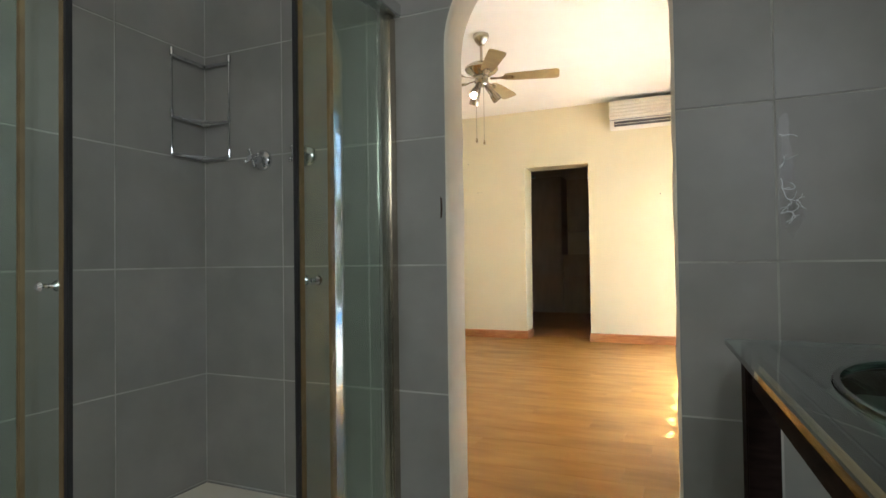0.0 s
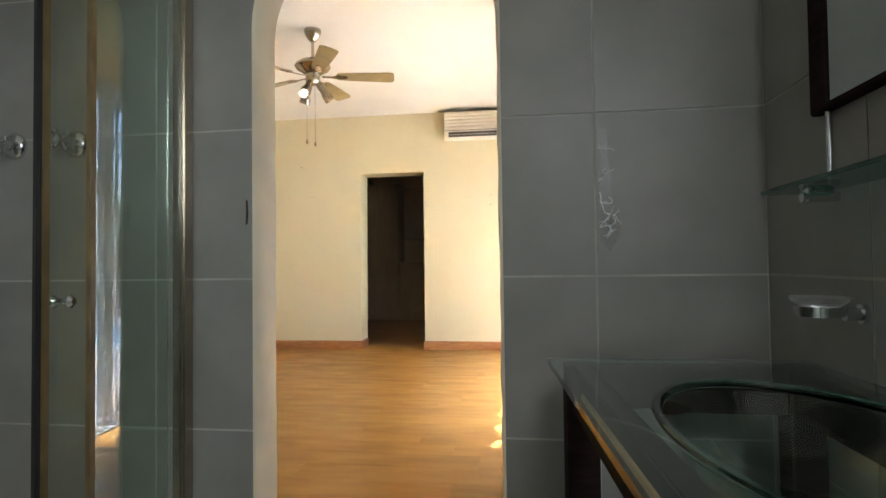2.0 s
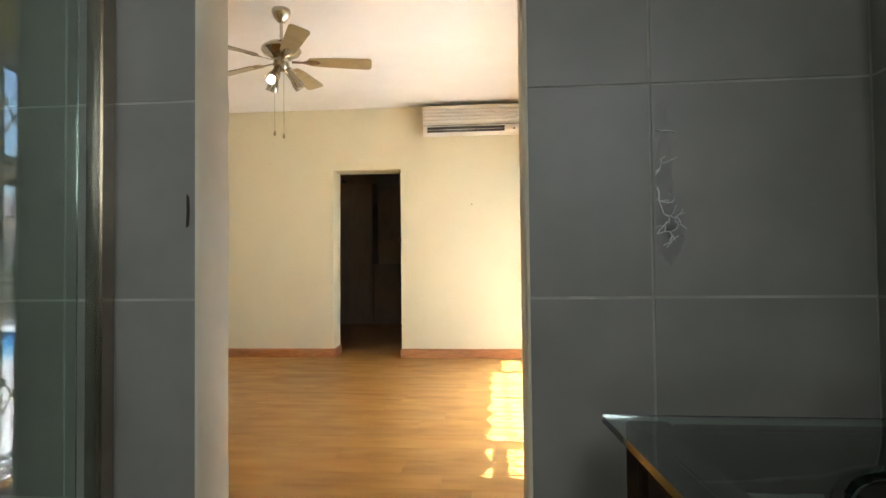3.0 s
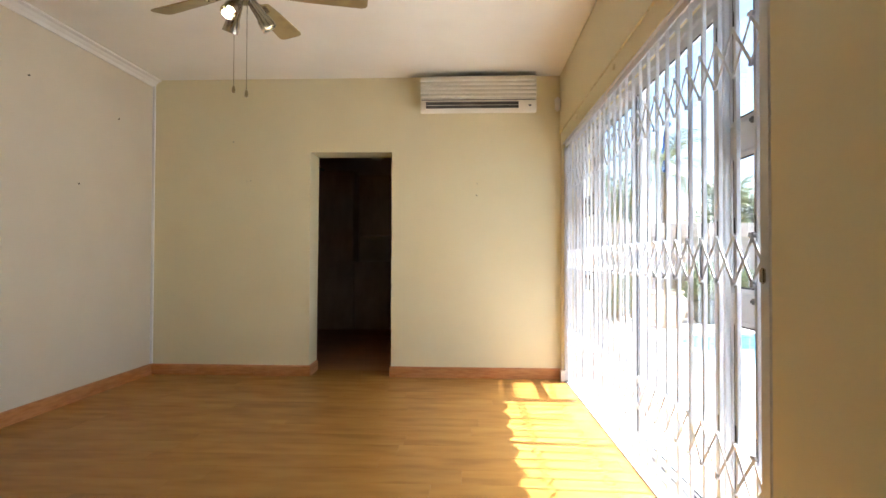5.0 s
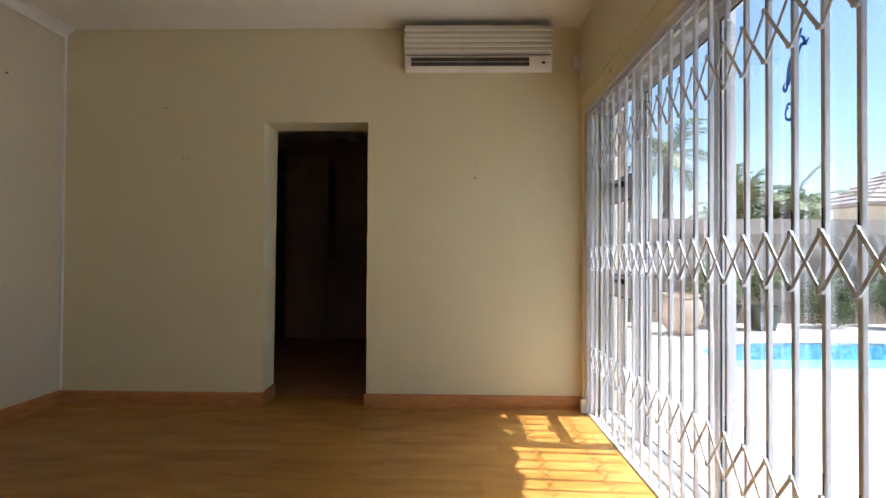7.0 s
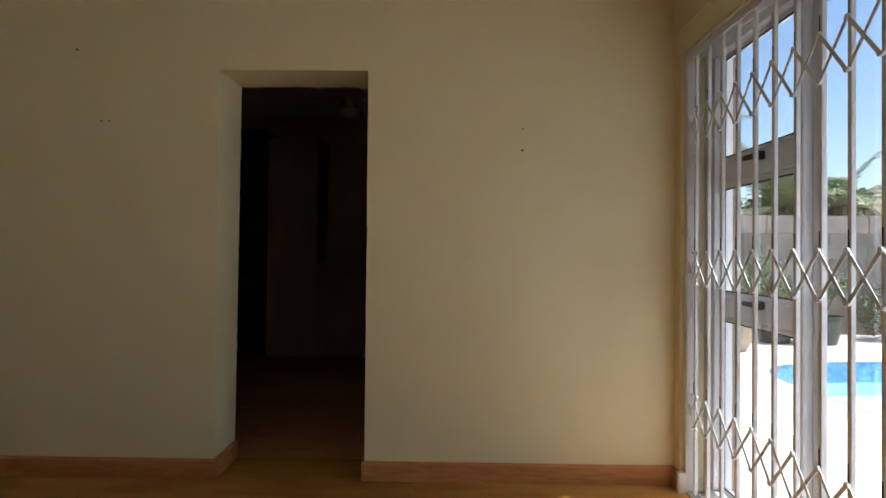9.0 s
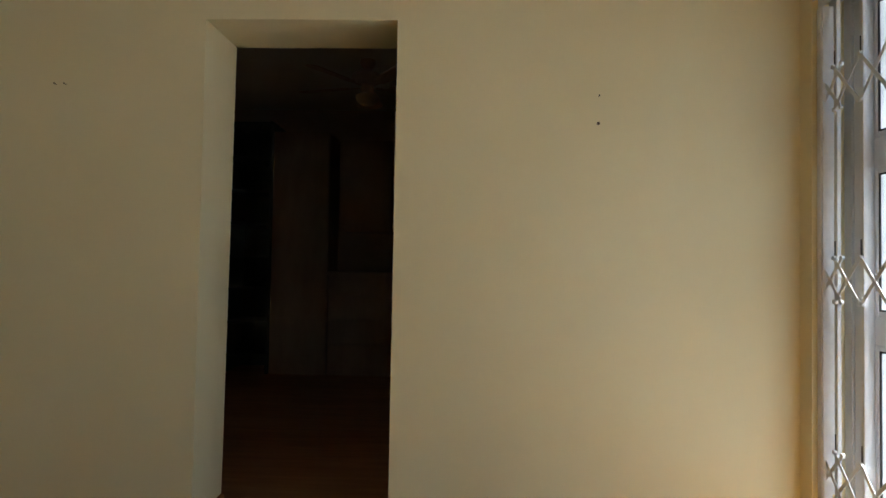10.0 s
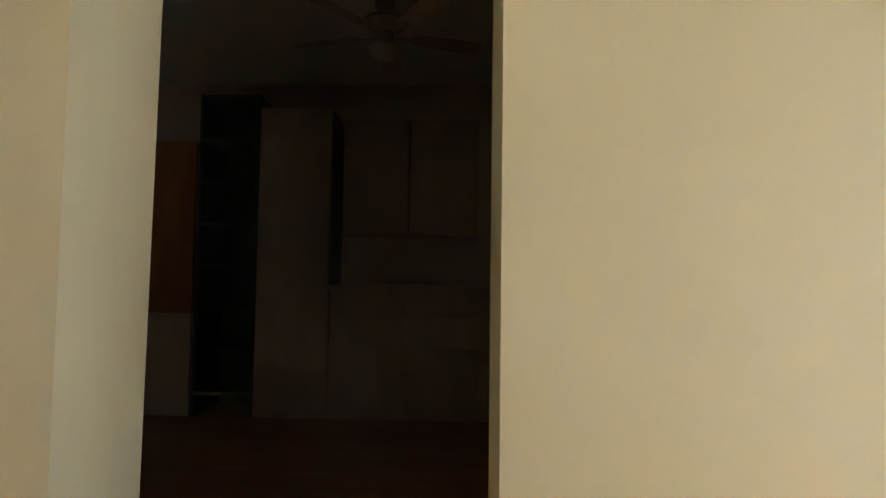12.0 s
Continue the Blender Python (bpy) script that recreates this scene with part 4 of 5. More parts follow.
for k in range(2):
    bm = B()
    if k == 0:
        box(bm, SXE - 0.010, SXE - 0.004, 1.342, 1.74, 0.158, SH - 0.048)
    else:
        box(bm, -0.99, -0.613, SYE + 0.004, SYE + 0.010, 0.158, SH - 0.048)
    dr = part("door_glass", bm, SHOWER_GLASS, shower)
    bm = B()
    if k == 0:
        box(bm, SXE - 0.014, SXE, 1.328, 1.340, 0.158, SH - 0.048, 0.003)
    else:
        box(bm, -0.616, -0.600, SYE, SYE + 0.014, 0.158, SH - 0.048, 0.003)
    part("edge_strip", bm, SEAL, dr, "dark magnetic closing strip")
    bm = B()
    if k == 0:
        box(bm, SXE - 0.013, SXE - 0.001, 1.3405, 1.360, 0.158, SH - 0.048, 0.002)
    else:
        box(bm, -0.634, -0.6165, SYE + 0.001, SYE + 0.013, 0.158, SH - 0.048, 0.002)
    part("strip_seal", bm, OLD_SEAL, dr, "yellowed plastic seal")
    bm = B()
    if k == 0:
        c0, ax = Vector((SXE - 0.007, 1.395, 0.908)), Vector((1, 0, 0))
    else:
        c0, ax = Vector((-0.68, SYE + 0.007, 0.908)), Vector((0, 1, 0))
    for s in (-1, 1):
        cyl(bm, c0 + ax * s * 0.003, c0 + ax * s * 0.015, 0.006, seg=12)
        cyl(bm, c0 + ax * s * 0.014, c0 + ax * s * 0.021, 0.008, 0.0135, seg=16)
        cyl(bm, c0 + ax * s * 0.021, c0 + ax * s * 0.028, 0.0135, 0.007, seg=16)
    part("knob", bm, CHROME, dr, "round chrome door knob", smooth=True)
for ob in shower.children:
    if ob.name.startswith(("fixed_glass", "door_glass")):
        ob.visible_shadow = False
# wire corner caddy
caddy = thing("shower_caddy", BX0, YT, 1.35, "three-tier chrome wire corner caddy on the tiles", "shower caddy")
for zz in (1.715, 1.49, 1.355):
    a, b, c = (BX0 + 0.012, YT - 0.165, zz), (BX0 + 0.014, YT - 0.014, zz), (BX0 + 0.135, YT - 0.012, zz)
    bm = tube(B(), [a, b, c], 0.0075)
    if zz < 1.7:
        for f in (0.2, 0.4, 0.6, 0.8):
            cyl(bm, Vector(a).lerp(Vector((BX0 + 0.01, YT - 0.01, zz)), f), Vector(c).lerp(Vector((BX0 + 0.01, YT - 0.01, zz)), f), 0.0025, seg=6)
    for p in (a, c):
        cyl(bm, p, (p[0], p[1], zz + 0.028), 0.007, seg=10)
    part("tier", bm, CHROME, caddy, smooth=True)
for p in ((BX0 + 0.012, YT - 0.165), (BX0 + 0.135, YT - 0.012)):
    part("upright_wire", cyl(B(), (*p, 1.355), (*p, 1.743), 0.003, seg=8), CHROME, caddy)
# hot and cold shower taps
def shower_tap(x, z, turn):
    th = thing("shower_tap", x, YT, z, "chrome cross-handle shower tap on a round rose", "tap", "shower taps")
    bm = lathe(B(), 0, 0, [(0.0, 0.0), (0.038, 0.0), (0.038, 0.005), (0.031, 0.014), (0.016, 0.019), (0.014, 0.05), (0.0, 0.05)], 24)
    bm.transform(Matrix.Translation((x, YT, z)) @ Matrix.Rotation(radians(90), 4, "X"))
    part("rose", bm, CHROME, th, smooth=True)
    bm = B()
    hub = Vector((x, YT - 0.06, z))
    for a in (turn, turn + 90):
        d = Vector((math.cos(radians(a)), 0, math.sin(radians(a)))) * 0.03
        cyl(bm, hub - d, hub + d, 0.0055, seg=10)
        for e in (-1, 1):
            bmesh.ops.create_uvsphere(bm, u_segments=10, v_segments=6, radius=0.0085, matrix=Matrix.Translation(hub + d * e))
    cyl(bm, hub + Vector((0, 0.012, 0)), hub - Vector((0, 0.014, 0)), 0.013, 0.010, 14)
    part("cross_handle", bm, CHROME, th, smooth=True)
    return th


taps = [shower_tap(-0.752, 1.332, 20), shower_tap(-0.556, 1.330, 35)]

# a cloudy film under a web of raised white lines, on the tiles beside the vanity
rng = random.Random(23)
residue = thing("glue_residue", 0.92, YT, 1.15, "raised white web over a cloudy film on the grey tiles", "glue residue")
bm = B()
for k, (cu, cv, ru, rv) in enumerate(((0.916, 1.06, 0.026, 0.062), (0.912, 1.12, 0.020, 0.075), (0.910, 1.20, 0.017, 0.06), (0.907, 1.275, 0.014, 0.04), (0.922, 1.045, 0.022, 0.035))):
    wob = [rng.uniform(0.72, 1.15) for _ in range(18)]
    slab(bm, [(max(0.8905, cu + ru * w * math.cos(math.tau * i / 18)), cv + rv * w * math.sin(math.tau * i / 18)) for i, w in enumerate(wob)],
         "y", YT - 0.0004 - 0.0002 * k, YT - 0.0001)
part("film", bm, CLOUDY_FILM, residue, "thin cloudy film")
bm = B()


def web_line(u, v, a, steps, w):
    """A branching raised white line, drawn as short tapered bars."""
    for s in range(steps):
        d = rng.uniform(0.006, 0.012)
        w *= 0.95
        u1, v1 = u + math.cos(a) * d, v + math.sin(a) * d
        if not 0.891 < u1 < 0.952:
            a = math.pi - a
            continue
        nx, nz = -math.sin(a) * w, math.cos(a) * w
        slab(bm, [(u + nx, v + nz), (u1 + nx * 0.8, v1 + nz * 0.8), (u1 - nx * 0.8, v1 - nz * 0.8), (u - nx, v - nz)], "y", YT - 0.0028 - 0.0001 * (s % 4), YT)
        if w > 0.0007 and rng.random() < 0.42:
            web_line(u1, v1, a + rng.choice((-1, 1)) * rng.uniform(0.7, 1.3), rng.randint(1, 3), w * 0.7)
        u, v, a = u1, v1, a + rng.uniform(-0.75, 0.75)


for u, v, a, steps, w in ((0.897, 1.150, -1.2, 7, 0.0016), (0.897, 1.128, -0.6, 4, 0.0015), (0.915, 1.085, -2.2, 4, 0.0014), (0.898, 1.062, 0.3, 5, 0.0014), (0.920, 1.066, -1.2, 4, 0.0016),
                          (0.905, 1.205, -1.4, 5, 0.0009), (0.895, 1.180, 0.7, 3, 0.0009), (0.896, 1.262, -0.5, 4, 0.0008), (0.930, 1.095, -0.8, 3, 0.0010), (0.912, 1.035, 0.8, 3, 0.0010)):
    web_line(u, v, a, steps, w)
tagged(part("flakes", bm, TILE_WEB, residue), kind="stuff")

# ---- things in the dark room ----
def cupboard(x0, x1, z0, z1, y0, name, label, rows, mat, knobs):
    th = thing(name, (x0 + x1) / 2, (y0 + RY + 0.5) / 2, z0, label, "cupboard")
    part("body", box(B(), x0, x1, y0 + 0.02, RY + 0.499, z0, z1), mat, th)
    for a, b, c, d in rows:
        dr = part("door_front" if d - c > 0.4 else "drawer_front", box(B(), a + 0.006, b - 0.006, y0, y0 + 0.0195, c + 0.006, d - 0.006, 0.003), mat, th)
        if knobs:
            part("knob", cyl(B(), ((a + b) / 2, y0 - 0.025, (c + d) / 2), ((a + b) / 2, y0, (c + d) / 2), 0.014, 0.008, 12), FARWOOD, dr, smooth=True)
    return th


CY = RY
for i, x0 in enumerate((-1.46, -0.875, -0.29)):
    cupboard(x0, x0 + 0.584, 0.0, 1.0, CY, "drawer_unit", "brown wooden drawer unit in the unlit room",
             [(x0, x0 + 0.584, 0.08, 0.32), (x0, x0 + 0.584, 0.32, 0.565), (x0, x0 + 0.584, 0.565, 0.80), (x0, x0 + 0.584, 0.80, 0.99)], FARWOOD, True)
solo("worktop", box(B(), -1.47, 0.30, CY - 0.02, RY + 0.499, 1.0, 1.04, 0.006), FARWOOD, "dark wooden worktop over the drawers", "worktop")
for x0, x1 in ((-1.40, -0.87), (-0.86, -0.30)):
    cupboard(x0, x1, 1.45, 2.40, CY + 0.15, "wall_cupboard", "brown wall cupboard above the worktop in the dark", [(x0, x1, 1.45, 2.40)], FARWOOD, False)
cupboard(-2.05, -1.475, 0.0, 2.45, CY, "tall_cupboard", "tall brown cupboard in the unlit room", [(-2.05, -1.475, 0.10, 1.0), (-2.05, -1.475, 1.0, 2.44)], FARWOOD, False)
bookcase = thing("shelf_unit", -2.29, CY + 0.2, 0, "dark green open shelf unit in the unlit room", "shelf")
for a, b in ((-2.53, -2.505), (-2.085, -2.06)):
    part("side_panel", box(B(), a, b, CY, RY + 0.499, 0, 2.55), FARSHELF, bookcase)
for zz in (0.17, 0.5, 0.83, 1.17, 1.5, 1.83, 2.17, 2.52):
    part("shelf", box(B(), -2.505, -2.085, CY + 0.005, RY + 0.49, zz, zz + 0.025), FARSHELF, bookcase)
part("back_panel", box(B(), -2.505, -2.085, RY + 0.49, RY + 0.499, 0, 2.55), FARSHELF, bookcase)
door2 = thing("wooden_door", -3.19, 10.1, 0, "orange-brown wooden door panel in the dark room", "door")
part("door_leaf", box(B(), -2.98, -2.56, CY + 0.02, CY + 0.06, 0.80, 2.17, 0.004), ORANGEWOOD, door2)
part("lower_panel", box(B(), -2.98, -2.56, CY + 0.02, CY + 0.06, 0.0, 0.79, 0.004), FARWOOD, door2)
ceiling_fan(-0.93, 9.45, 2.8, 0.15, 0.62, 20, FARWOOD, FARWOOD, (), "dark ceiling fan with a pale lamp in the unlit room", False)

# ---- outdoors ----
PCX, PCY, PA, PB = 6.42, 9.25, 3.15, 1.62


def pool_ring(k, n=72, grow=0.0):
    out = []
    for i in range(n):
        a = 2 * math.pi * i / n
        c, s = math.cos(a), math.sin(a)
        e = 0.52
        x = PA * math.copysign(abs(c) ** e, c)
        y = PB * math.copysign(abs(s) ** e, s)
        r = math.hypot(x, y)
        out.append((PCX + x * k + grow * x / r, PCY + y * k + grow * y / r))
    return out


verts, faces = [], []
levels = [pool_ring(1.0, grow=0.28)] + [pool_ring(k) for k in (1.3, 1.8, 2.6, 4, 7, 14, 40, 150)]
for ring_pts in levels:
    verts += [(x, y, -0.06) for x, y in ring_pts]
for r in range(len(levels) - 1):
    for i in range(72):
        j = (i + 1) % 72
        faces.append((r * 72 + i, r * 72 + j, (r + 1) * 72 + j, (r + 1) * 72 + i))
tagged(new("ground", raw("ground", verts, faces, PAVING)), "pale sun-bleached paved terrace round the pool", "ground", kind="structure")
verts, faces = [], []
steps = [(pool_ring(1.0), -0.05), (pool_ring(1.0), -0.42), (pool_ring(1.0), -1.1), (pool_ring(0.85), -1.35), (pool_ring(0.01), -1.4)]
for rp, z in steps[1:]:
    verts += [(x, y, z) for x, y in rp]
for r in range(len(steps) - 2):
    for i in range(72):
        j = (i + 1) % 72
        faces.append((r * 72 + i, r * 72 + j, (r + 1) * 72 + j, (r + 1) * 72 + i))
pool = thing("swimming_pool", PCX, PCY, -0.06, "bright blue swimming pool with a mosaic waterline band", "pool", kind="structure")
me = raw("basin", [(x - PCX, y - PCY, z + 0.06) for x, y, z in verts], faces, POOL_BLUE)
ob = new("basin", me)
ob.parent = pool
verts, faces = [], []
for rp, z in steps[:2]:
    verts += [(x - PCX, y - PCY, z + 0.06) for x, y in rp]
for i in range(72):
    j = (i + 1) % 72
    faces.append((i, j, 72 + j, 72 + i))
ob = new("mosaic_band", raw("mosaic_band", verts, faces, MOSAIC))
ob.parent = pool
tagged(ob, "dark blue mosaic tile band")
rp = pool_ring(0.998)
ob = new("water", raw("water", [(x - PCX, y - PCY, -0.26 + 0.06) for x, y in rp], [tuple(range(72))], WATER))
ob.parent = pool
ob.visible_shadow = False
inner, outer = pool_ring(1.0), pool_ring(1.0, grow=0.279)
for i in range(72):
    j = (i + 1) % 72
    bm = B()
    f = 0.015
    def mixp(p, q, s):
        return (p[0] + (q[0] - p[0]) * s, p[1] + (q[1] - p[1]) * s)
    slab(bm, [mixp(inner[i], inner[j], f), mixp(inner[i], inner[j], 1 - f), mixp(outer[i], outer[j], 1 - f), mixp(outer[i], outer[j], f)], "z", -0.09, -0.055)
    part("coping_stone", bm, COPING, pool)

# rough-cast pier outside the far end of the glazing
bm = box(B(), XR + 0.255, 1.47, 6.97, 7.4, -0.06, 2.66, 0.01)
solo("wall_pier", bm, ROUGHCAST, "brown rough-cast plaster pier outside the doors", "pier", "structure")
pipe = thing("downpipe", 1.52, 7.2, -0.06, "white painted rainwater downpipe beside the pier", "downpipe")
part("pipe", cyl(B(), (1.52, 7.2, -0.06), (1.52, 7.2, 2.65), 0.035, seg=16), PIPE_WHITE, pipe, smooth=True)
part("bracket", lathe(B(), 1.52, 7.2, [(0.036, 1.30), (0.046, 1.30), (0.046, 1.36), (0.036, 1.36)], 16), PIPE_WHITE, pipe)

# garden wall of rough blocks with a flat coping
GWY, GWT = 13.3, 1.72
bm = box(B(), -8, 17, GWY + 0.02, GWY + 0.16, -0.06, GWT - 0.1)
gwall = solo("wall_garden", bm, GARDEN_WALL, "brown rough block garden wall with a plain coping", "garden wall", "structure")

# neighbour's house beyond the wall
house = thing("neighbour_house", 18.3, 20, -0.06, "neighbouring house with a pale wall and weathered tile roof", "house")
part("wall", box(B(), 11.9, 24.8, 19.35, 20.85, -0.06, 2.64), FASCIA, house)
bm = B()
ex0, ex1, ey0, ey1, ez, rz, HIP = 11.5, 25.2, 18.9, 21.3, 2.66, 3.95, 2.0
RIDGE = (ey0 + ey1) / 2
vs = [bm.verts.new(p) for p in ((ex0, ey0, ez), (ex1, ey0, ez), (ex1, ey1, ez), (ex0, ey1, ez), (ex0 + HIP, RIDGE, rz), (ex1 - HIP, RIDGE, rz))]
for f in ((0, 1, 5, 4), (1, 2, 5), (2, 3, 4, 5), (3, 0, 4), (3, 2, 1, 0)):
    bm.faces.new([vs[i] for i in f])
roof_n = part("roof", bm, ROOFTILE, house, "weathered clay tile roof")
# tile courses on the two slopes that face the garden
NC = 9
for c in range(NC):
    f0, f1 = c / NC, (c + 1) / NC
    bm = B()
    z0, z1 = ez + (rz - ez) * f0 + 0.02, ez + (rz - ez) * f1 + 0.06
    xa0, xa1 = ex0 + HIP * f0, ex0 + HIP * f1
    ya0, ya1 = ey0 + (RIDGE - ey0) * f0, ey0 + (RIDGE - ey0) * f1
    n = 44 - c
    for k in range(n):
        u0, u1 = k / n, (k + 0.94) / n
        L0, L1 = ex1 - xa0, ex1 - xa1
        p = [(xa0 + L0 * u0, ya0 - 0.03, z0 + 0.04), (xa0 + L0 * u1, ya0 - 0.03, z0 + 0.04), (xa1 + L1 * u1, ya1, z1 - 0.03), (xa1 + L1 * u0, ya1, z1 - 0.03)]
        vs = [bm.verts.new(q) for q in p] + [bm.verts.new((p[0][0], p[0][1], p[0][2] - 0.05)), bm.verts.new((p[1][0], p[1][1], p[1][2] - 0.05))]
        bm.faces.new(vs[:4])
        bm.faces.new((vs[4], vs[5], vs[1], vs[0]))
    m = 30 - c
    for k in range(m):
        u0, u1 = k / m, (k + 0.94) / m
        w0, w1 = 2 * (RIDGE - ya0), 2 * (RIDGE - ya1)
        p = [(xa0 - 0.03, ya0 + w0 * u0, z0 + 0.04), (xa0 - 0.03, ya0 + w0 * u1, z0 + 0.04), (xa1, ya1 + w1 * u1, z1 - 0.03), (xa1, ya1 + w1 * u0, z1 - 0.03)]
        vs = [bm.verts.new(q) for q in p] + [bm.verts.new((p[0][0], p[0][1], p[0][2] - 0.05)), bm.verts.new((p[1][0], p[1][1], p[1][2] - 0.05))]
        bm.faces.new(vs[:4])
        bm.faces.new((vs[4], vs[5], vs[1], vs[0]))
    tagged(part("tile_course", bm, ROOFTILE, roof_n), kind="stuff")


# ---- plants ----
def leaf_cloud(rng, centres, count, size, wide=0.5):
    """Many small bent leaves scattered in clumps."""
    verts, faces = [], []
    for _ in range(count):
        cx, cy, cz, r = centres[rng.randrange(len(centres))]
        d = Vector((rng.gauss(0, 1), rng.gauss(0, 1), rng.gauss(0, 1))).normalized()
        p = Vector((cx, cy, cz)) + d * r * rng.random() ** 0.4
        u = Vector((rng.gauss(0, 1), rng.gauss(0, 1), rng.gauss(0, 0.7))).normalized()
        w = u.cross(Vector((rng.gauss(0, 1), rng.gauss(0, 1), rng.gauss(0, 1)))).normalized()
        s = size * rng.uniform(0.6, 1.3)
        k = len(verts)
        nrm = u.cross(w) * s * 0.18
        verts += [p, p + u * s * 0.5 + w * s * wide * 0.5 + nrm, p + u * s, p + u * s * 0.5 - w * s * wide * 0.5 + nrm]
        faces += [(k, k + 1, k + 2), (k, k + 2, k + 3)]
    return verts, faces


def palm_crown(rng, base, count, length, up, leaf, droop=1.0):
    """Arching fronds, each a rib with two rows of narrow leaflets."""
    verts, faces = [], []
    for k in range(count):
        a = 2 * math.pi * (k + rng.random() * 0.6) / count
        el = rng.uniform(*up)
        L = length * rng.uniform(0.8, 1.1)
        p = Vector(base)
        d = Vector((math.cos(a) * math.cos(el), math.sin(a) * math.cos(el), math.sin(el)))
        n = 14
        for i in range(n):
            f = i / n
            d = (d + Vector((0, 0, -0.12 * droop * (0.5 + f)))).normalized()
            q = p + d * L / n
            side = d.cross(Vector((0, 0, 1))).normalized()
            ll = leaf * (0.35 + 1.1 * math.sin(math.pi * min(1, f * 0.9 + 0.1)))
            for s in (-1, 1):
                for h in (0.0, 0.25, 0.5, 0.75):
                    o = p.lerp(q, h)
                    tip = o + side * s * ll + d * ll * 0.7 + Vector((0, 0, -0.25 * ll * droop + rng.uniform(-0.05, 0.05)))
                    m = len(verts)
                    b = d * 0.009
                    verts += [o - b, o + b, (o + tip) / 2 + b + Vector((0, 0, 0.02)), tip, (o + tip) / 2 - b + Vector((0, 0, 0.02))]
                    faces += [(m, m + 1, m + 2, m + 4), (m + 4, m + 2, m + 3)]
            m = len(verts)
            verts += [p - side * 0.015, p + side * 0.015, q + side * 0.012, q - side * 0.012]
            faces.append((m, m + 1, m + 2, m + 3))
            p = q
    return verts, faces


def under(name, data, parent, label=""):
    """A mesh in world places made from lists, as a part."""
    verts, faces, mat = data
    o = origin_of(parent)
    ob = new(name, raw(name, [tuple(Vector(v) - o) for v in verts], faces, mat))
    ob.parent = parent
    return tagged(ob, label)


def palm(x, y, h, count, length, leaf, up, label, seed, droop=1.0):
    rng = random.Random(seed)
    th = thing("palm_tree", x, y, -0.06, label, "palm")
    bm = B()
    n = 8
    for i in range(n):
        z0, z1 = -0.06 + h * i / n, -0.06 + h * (i + 1) / n
        cyl(bm, (x, y, z0), (x, y, z1), 0.13 - 0.004 * i, 0.15 - 0.004 * i, 10)
    part("trunk", bm, BARK, th)
    v, f = palm_crown(rng, (x, y, h - 0.1), count, length, up, leaf, droop)
    under("crown", (v, f, PALM), th)
    return th


def tree(x, y, h, r, count, size, label, seed, mat=LEAF):
    rng = random.Random(seed)
    th = thing("tree", x, y, -0.06, label, "tree")
    bm = cyl(B(), (x, y, -0.06), (x, y, h * 0.55), 0.11, 0.07, 10)
    cents = []
    for k in range(11):
        a, rr = rng.uniform(0, 6.28), r * rng.uniform(0.2, 0.95)
        c = (x + rr * math.cos(a), y + rr * math.sin(a), h - r * rng.uniform(0.15, 1.25))
        cyl(bm, (x, y, h * rng.uniform(0.35, 0.55)), c, 0.045, 0.015, 6)
        cents.append((*c, r * rng.uniform(0.28, 0.5)))
    part("trunk", bm, BARK, th)
    v, f = leaf_cloud(rng, cents, count, size)
    under("crown", (v, f, mat), th)
    return th


def shrub(x, y, h, r, count, size, label, seed, mat=LEAF_DARK, pot=None):
    rng = random.Random(seed)
    th = thing("potted_shrub" if pot else "shrub", x, y, -0.06, label, "shrub")
    z0 = -0.06
    if pot:
        pr, ph = pot
        part("pot", lathe(B(), x, y, [(0.0, z0), (pr * 0.7, z0), (pr, z0 + ph * 0.8), (pr * 1.05, z0 + ph * 0.82), (pr * 1.05, z0 + ph), (pr * 0.9, z0 + ph), (pr * 0.86, z0 + ph * 0.9), (0.0, z0 + ph * 0.9)], 24), DARKPOT, th, smooth=True)
        z0 += ph * 0.9
    bm = B()
    cents = []
    for k in range(8):
        a, rr = rng.uniform(0, 6.28), r * rng.uniform(0.1, 0.75)
        c = (x + rr * math.cos(a), y + rr * math.sin(a), z0 + h * rng.uniform(0.3, 0.9))
        cyl(bm, (x, y, z0), c, 0.018, 0.007, 6)
        cents.append((*c, r * rng.uniform(0.35, 0.6)))
    part("stems", bm, BARK, th)
    v, f = leaf_cloud(rng, cents, count, size)
    under("foliage", (v, f, mat), th)
    return th


palm(5.3, 16.6, 3.6, 13, 1.35, 0.26, (0.0, 1.2), "tall feathery palm behind the garden wall", 3)
palm(5.75, 14.2, 2.0, 11, 1.25, 0.22, (0.3, 1.4), "feathery palm with rising fronds behind the wall", 13, 0.9)
palm(6.3, 15.4, 2.0, 9, 1.3, 0.20, (0.2, 1.35), "low palm with arching fronds behind the wall", 5, 1.0)
palm(6.75, 14.2, 2.1, 13, 1.2, 0.22, (0.2, 1.45), "broad feathery palm behind the garden wall", 22, 0.8)
tree(4.2, 17.5, 3.3, 1.0, 3000, 0.11, "broad-leaved green tree behind the wall", 21)
tree(5.95, 14.8, 2.45, 0.65, 3000, 0.10, "bushy green tree just behind the garden wall", 31)
tree(7.0, 14.9, 2.5, 0.55, 2600, 0.10, "bushy green tree just behind the garden wall", 32)
tree(7.0, 16.9, 2.2, 0.8, 2200, 0.10, "bushy green tree between the palms", 26)
tree(8.3, 15.8, 2.0, 0.6, 1800, 0.10, "small bushy tree beside the neighbouring house", 23)
tree(1.5, 16.0, 3.4, 1.3, 5000, 0.12, "dark green tree behind the wall", 24, LEAF_DARK)
